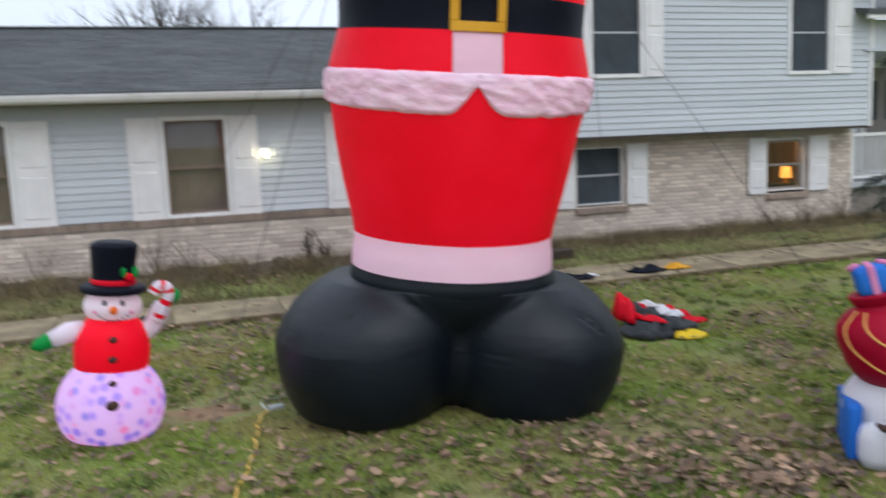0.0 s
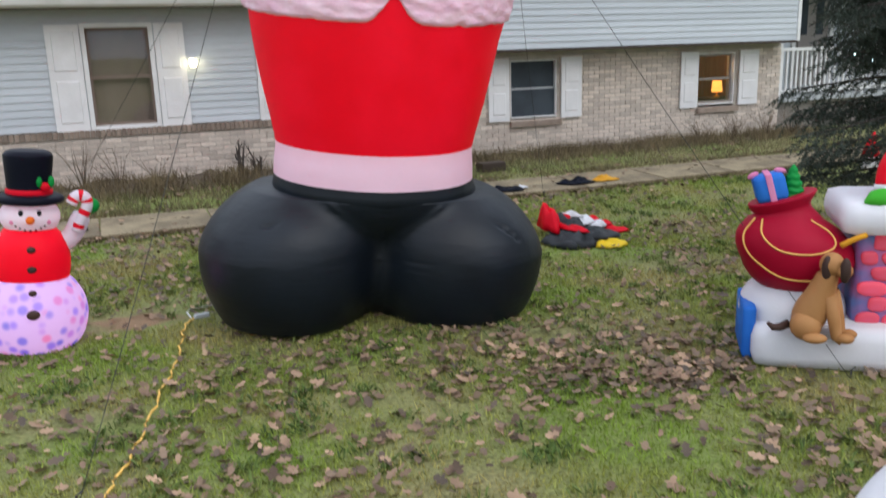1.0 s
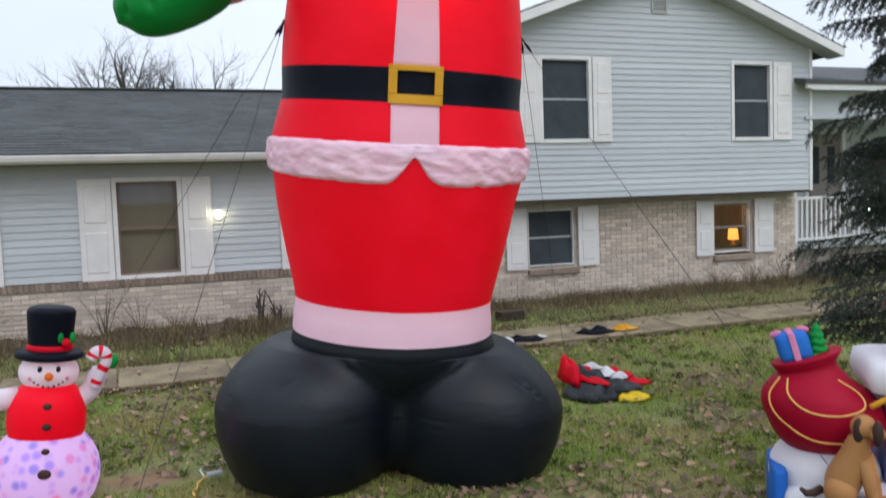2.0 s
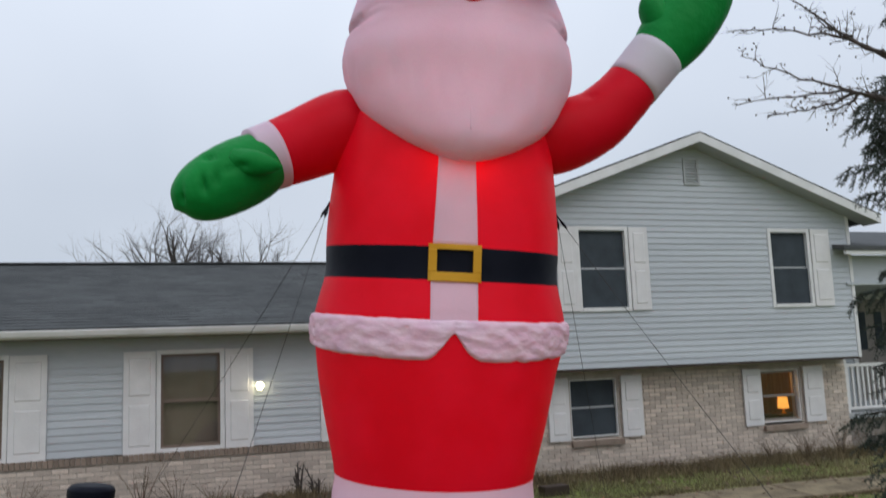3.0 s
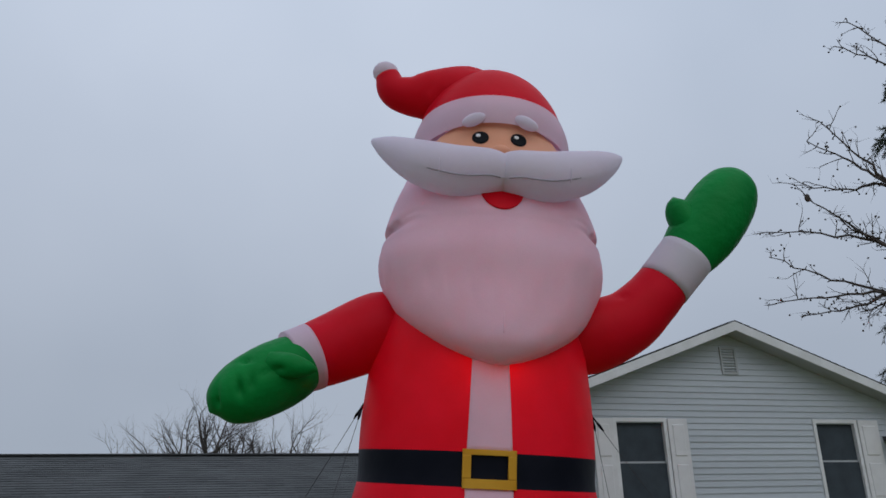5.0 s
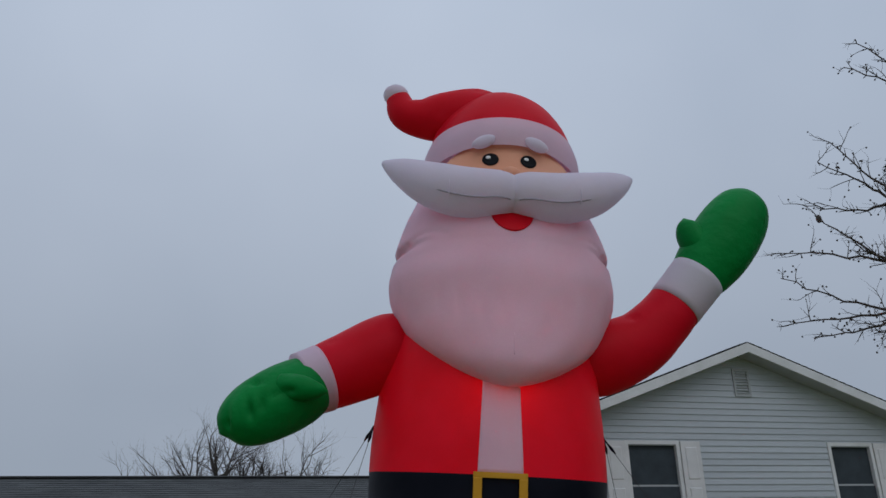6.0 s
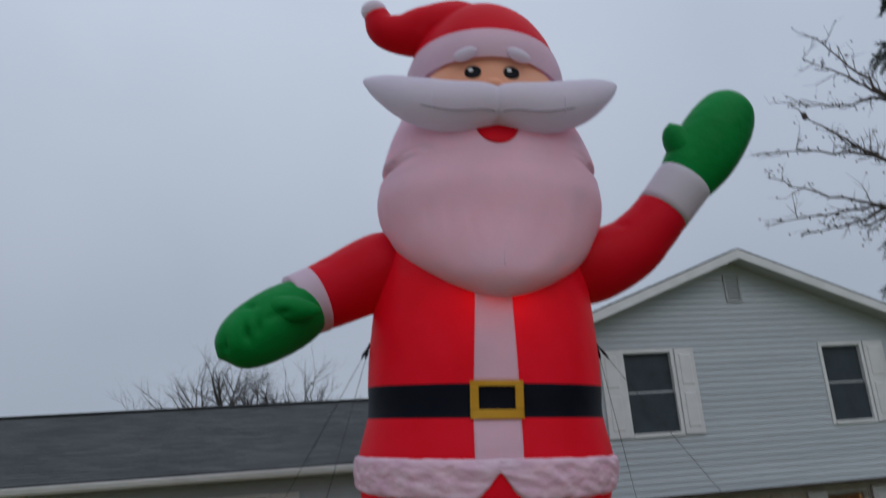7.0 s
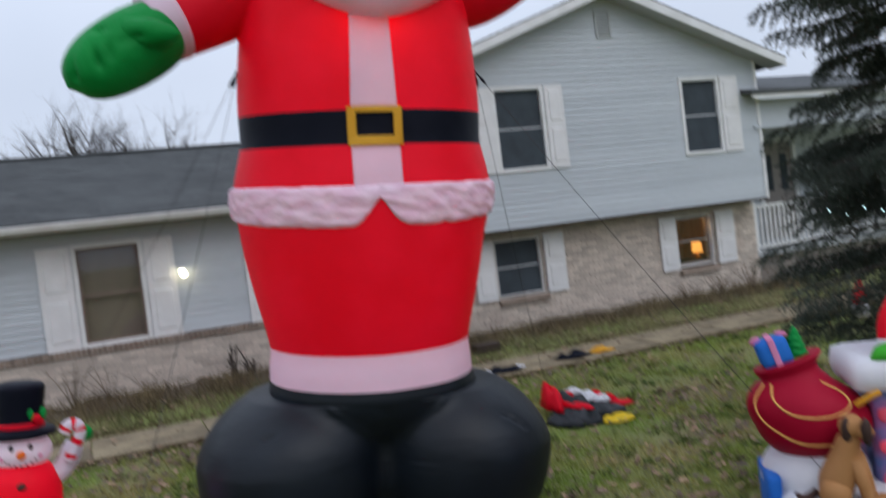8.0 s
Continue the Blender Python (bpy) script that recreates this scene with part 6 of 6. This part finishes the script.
def lawn_weeds():
    """Tufts of broader, darker blades that stand out of the turf."""
    r = random.Random(23)
    vs, fs = [], []
    for _ in range(1500):
        cx, cy = r.uniform(-3, 9), r.uniform(2.2, 9.5)
        if noise.noise((cx * 0.7, cy * 0.7, 31)) < r.uniform(-0.5, 0.5):
            continue
        size = r.uniform(0.02, 0.07)
        for _ in range(r.randint(14, 34)):
            x, y = r.gauss(cx, size), r.gauss(cy, size)
            h, a, t, w = r.uniform(0.02, 0.055), r.uniform(0, 6.283), r.uniform(0.3, 1.4), r.uniform(0.004, 0.009)
            z, k = lawn_height(x, y), len(vs)
            tip = Vector((math.cos(a), math.sin(a), 0)) * h * t
            across = Vector((-math.sin(a), math.cos(a), 0)) * w
            p = Vector((x, y, z))
            vs.extend([p - across * 0.5, p + across * 0.5, p + tip * 0.55 + across + Vector((0, 0, h * 0.8)), p + tip + Vector((0, 0, h)), p + tip * 0.55 - across + Vector((0, 0, h * 0.8))])
            fs.append((k, k + 1, k + 2, k + 3, k + 4))
    scatter_tris("lawn_weeds", vs, fs, TUFT, "dark green weed tufts scattered in the lawn", "weeds")


lawn_weeds()


def leaves():
    rng = random.Random(9)
    dry, wet = ([], []), ([], [])

    def leaf(x, y, s):
        vs, fs = wet if rng.random() < 0.48 else dry
        a, tip, roll = rng.uniform(0, 6.283), rng.uniform(-0.5, 0.5), rng.uniform(-0.6, 0.6)
        m = Matrix.Translation((x, y, lawn_height(x, y) + rng.uniform(0.012, 0.045))) @ Matrix.Rotation(a, 4, "Z") @ Matrix.Rotation(tip, 4, "X") @ Matrix.Rotation(roll, 4, "Y")
        cup = rng.uniform(0.15, 0.5)
        k = len(vs)
        out = [(0, -0.62), (0.3, -0.3), (0.2, -0.12), (0.5, 0.1), (0.25, 0.25), (0.28, 0.5), (0, 0.66), (-0.28, 0.45), (-0.22, 0.22), (-0.5, 0.05), (-0.2, -0.15), (-0.3, -0.35)]
        vs.append(m @ Vector((0, 0, 0)))
        for px, py in out:
            px, py = px * s * rng.uniform(0.85, 1.15), py * s
            vs.append(m @ Vector((px, py, cup * (px * px + 0.5 * py * py) / s)))
        fs.extend((k, k + 1 + i, k + 1 + (i + 1) % 12) for i in range(12))
    for _ in range(14500):
        x, y = (rng.uniform(-2.6, 8.0), rng.uniform(2.5, 9.6)) if rng.random() < 0.8 else (rng.gauss(2.5, 5), min(rng.gauss(4, 4), 9.6))
        if noise.noise((x * 0.8, y * 0.8, 9)) > rng.uniform(-0.7, 0.5):
            leaf(x, y, rng.uniform(0.024, 0.058) * (1.4 if y < 5.4 else 1.0))
    for cx, cy, rx, ry, n in ((2.9, 4.75, 0.55, 0.35, 260), (3.45, 4.15, 0.2, 0.14, 130), (3.1, 4.4, 0.4, 0.22, 120), (0.0, 9.2, 1.8, 0.25, 220), (0.2, 7.9, 1.2, 0.6, 220), (5.2, 6.3, 0.3, 0.3, 60), (1.0, 9.55, 2.5, 0.12, 160), (6.5, 9.55, 2.5, 0.1, 120), (3.0, 5.6, 1.2, 0.2, 110), (0.9, 5.2, 1.2, 0.9, 120), (6.2, 7.7, 0.35, 0.15, 70), (9, 11.2, 2.5, 0.5, 150), (1.0, 11.4, 2.5, 0.4, 160), (7.0, 10.3, 2.0, 0.25, 90), (0.5, 10.1, 2.0, 0.25, 60)):
        for _ in range(int(n * 1.3)):
            leaf(rng.gauss(cx, rx), rng.gauss(cy, ry), rng.uniform(0.035, 0.08))
    scatter_tris("fallen_leaves", *dry, DRYLEAF, "scattered dry brown fallen leaves on the lawn", "leaves")
    scatter_tris("fallen_leaves", *wet, WETLEAF, "dark wet fallen leaves matted on the lawn", "leaves")


leaves()


def rough_grass():
    """Longer dead grass and weeds between the walk and the house."""
    r = random.Random(17)
    vs, fs = [], []
    for _ in range(30000):
        x = r.uniform(-4, 12.6)
        y = r.uniform(10.68, 12.3 if x < 5 else 12.6)
        if noise.noise((x * 1.3, y * 2.0, 5)) < r.uniform(-0.8, 0.3):
            continue
        h, a, t = r.uniform(0.03, 0.12), r.uniform(0, 6.283), r.uniform(0.2, 1.0)
        z = lawn_height(x, y) - 0.01
        k = len(vs)
        vs.extend([(x - 0.005, y, z), (x + 0.005, y, z), (x + h * t * math.cos(a), y + h * t * math.sin(a), z + h)]), fs.append((k, k + 1, k + 2))
    # ragged dead weeds along the foot of the wall and both edges of the walk
    vd, fd = [], []
    for _ in range(40000):
        x = r.uniform(-4.5, 12.6)
        where = r.random()
        if where < 0.55:
            y, top = r.gauss(12.1 if x < 5 else 12.2, 0.3), 0.24
        else:
            y, top = (r.gauss(9.66, 0.05) if where < 0.8 else r.gauss(10.72, 0.07)), 0.09
        if y > 12.7 or noise.noise((x * 1.7, y * 1.2, 8)) < r.uniform(-0.6, 0.35):
            continue
        h, a, t = top * r.uniform(0.25, 1.0), r.uniform(0, 6.283), r.uniform(0.1, 1.1)
        z = lawn_height(x, y) - 0.01 + (0.05 if y > 11.9 and x < 4.5 else 0)
        k = len(vd)
        vd.extend([(x - 0.006, y, z), (x + 0.006, y, z), (x + h * t * math.cos(a), y + h * t * math.sin(a), z + h)]), fd.append((k, k + 1, k + 2))
    scatter_tris("dead_weeds", vd, fd, WEED, "ragged dead brown weeds along the wall and walk edges", "weeds")
    scatter_tris("rough_grass", vs, fs, STRAW, "longer straggly grass between the walk and the house", "grass")


rough_grass()


# ---- bricks, laid in running bond ----
def bricks(wall, x0, x1, z0, z1, y, holes, near, mark):
    """The bricks within near (x range) are pieces of their own, the rest one joined part."""
    L, H, G = 0.203, 0.0575, 0.0102
    kinds = []
    for k in range(5):
        rng = random.Random(k + mark)
        bm = bmesh.new()
        box(bm, -L / 2, L / 2, -0.012 - 0.004 * rng.random(), 0.03, -H / 2, H / 2)
        for vert in bm.verts:
            vert.co += Vector((rng.uniform(-0.003, 0.003), rng.uniform(-0.002, 0.002), rng.uniform(-0.002, 0.002)))
        me = bpy.data.meshes.new("brick")
        bm.to_mesh(me), bm.free()
        me.materials.append(BRICK)
        kinds.append(me)
    rng = random.Random(mark)
    rest = bmesh.new()
    row, z, single = 0, z0 + H / 2, 0
    while z + H / 2 <= z1:
        at = x0 + (0 if row % 2 else -(L + G) / 2)
        while at < x1:
            a, b = max(at, x0), min(at + L, x1)
            free = [(a, b)]
            for h in holes:
                if h[2] - 0.05 < z < h[3] + 0.05:
                    cut = []
                    for p, q in free:
                        if q <= h[0] - 0.04 or p >= h[1] + 0.04:
                            cut.append((p, q))
                        else:
                            if p < h[0] - 0.06:
                                cut.append((p, h[0] - 0.04))
                            if q > h[1] + 0.06:
                                cut.append((h[1] + 0.04, q))
                    free = cut
            for p, q in free:
                if q - p > L - 0.002 and near[0] < p < near[1] and near[2] < z < near[3] and single < 300:
                    shared("brick", kinds[rng.randrange(5)], wall, pose((p + q) / 2, y, z))
                    single += 1
                elif q - p > 0.02:
                    box(rest, p, q, y - 0.012 - 0.004 * rng.random(), y + 0.03, z - H / 2 + rng.uniform(-0.001, 0.001), z + H / 2)
            at += L + G
        z += H + G
        row += 1
    part("brickwork", rest, BRICK, wall)["kind"] = "stuff"


bricks(low_wall, 5.62, 12.12, 0.02, 1.9, LOW_Y + 0.012, WINDOWS["low"], (7.3, 10.3, 0.25, 1.75), 100)
bricks(wing_brick, -6.9, 5.56, 0.06, 0.955, WING_Y - 0.088, [], (-1.9, 3.2, 0.2, 0.955), 200)
# brown rowlock cap on the low wall
cap = bmesh.new()
box(cap, -0.0285, 0.0285, -0.075, 0.075, -0.045, 0.05)
cap_me = bpy.data.meshes.new("cap_brick")
cap.to_mesh(cap_me), cap.free()
cap_me.materials.append(CAPBRICK)
for i in range(130):
    shared("cap_brick", cap_me, wing_brick, pose(-3.5 + i * 0.0677, WING_Y - 0.05, 1.012 + random.uniform(-0.003, 0.003), random.uniform(-1, 1), 0, random.uniform(-1, 1)))
part("mortar_bed", boxes((-7, 5.56, WING_Y - 0.1, WING_Y + 0.02, 0.96, 1.045)), JOINT, wing_brick)
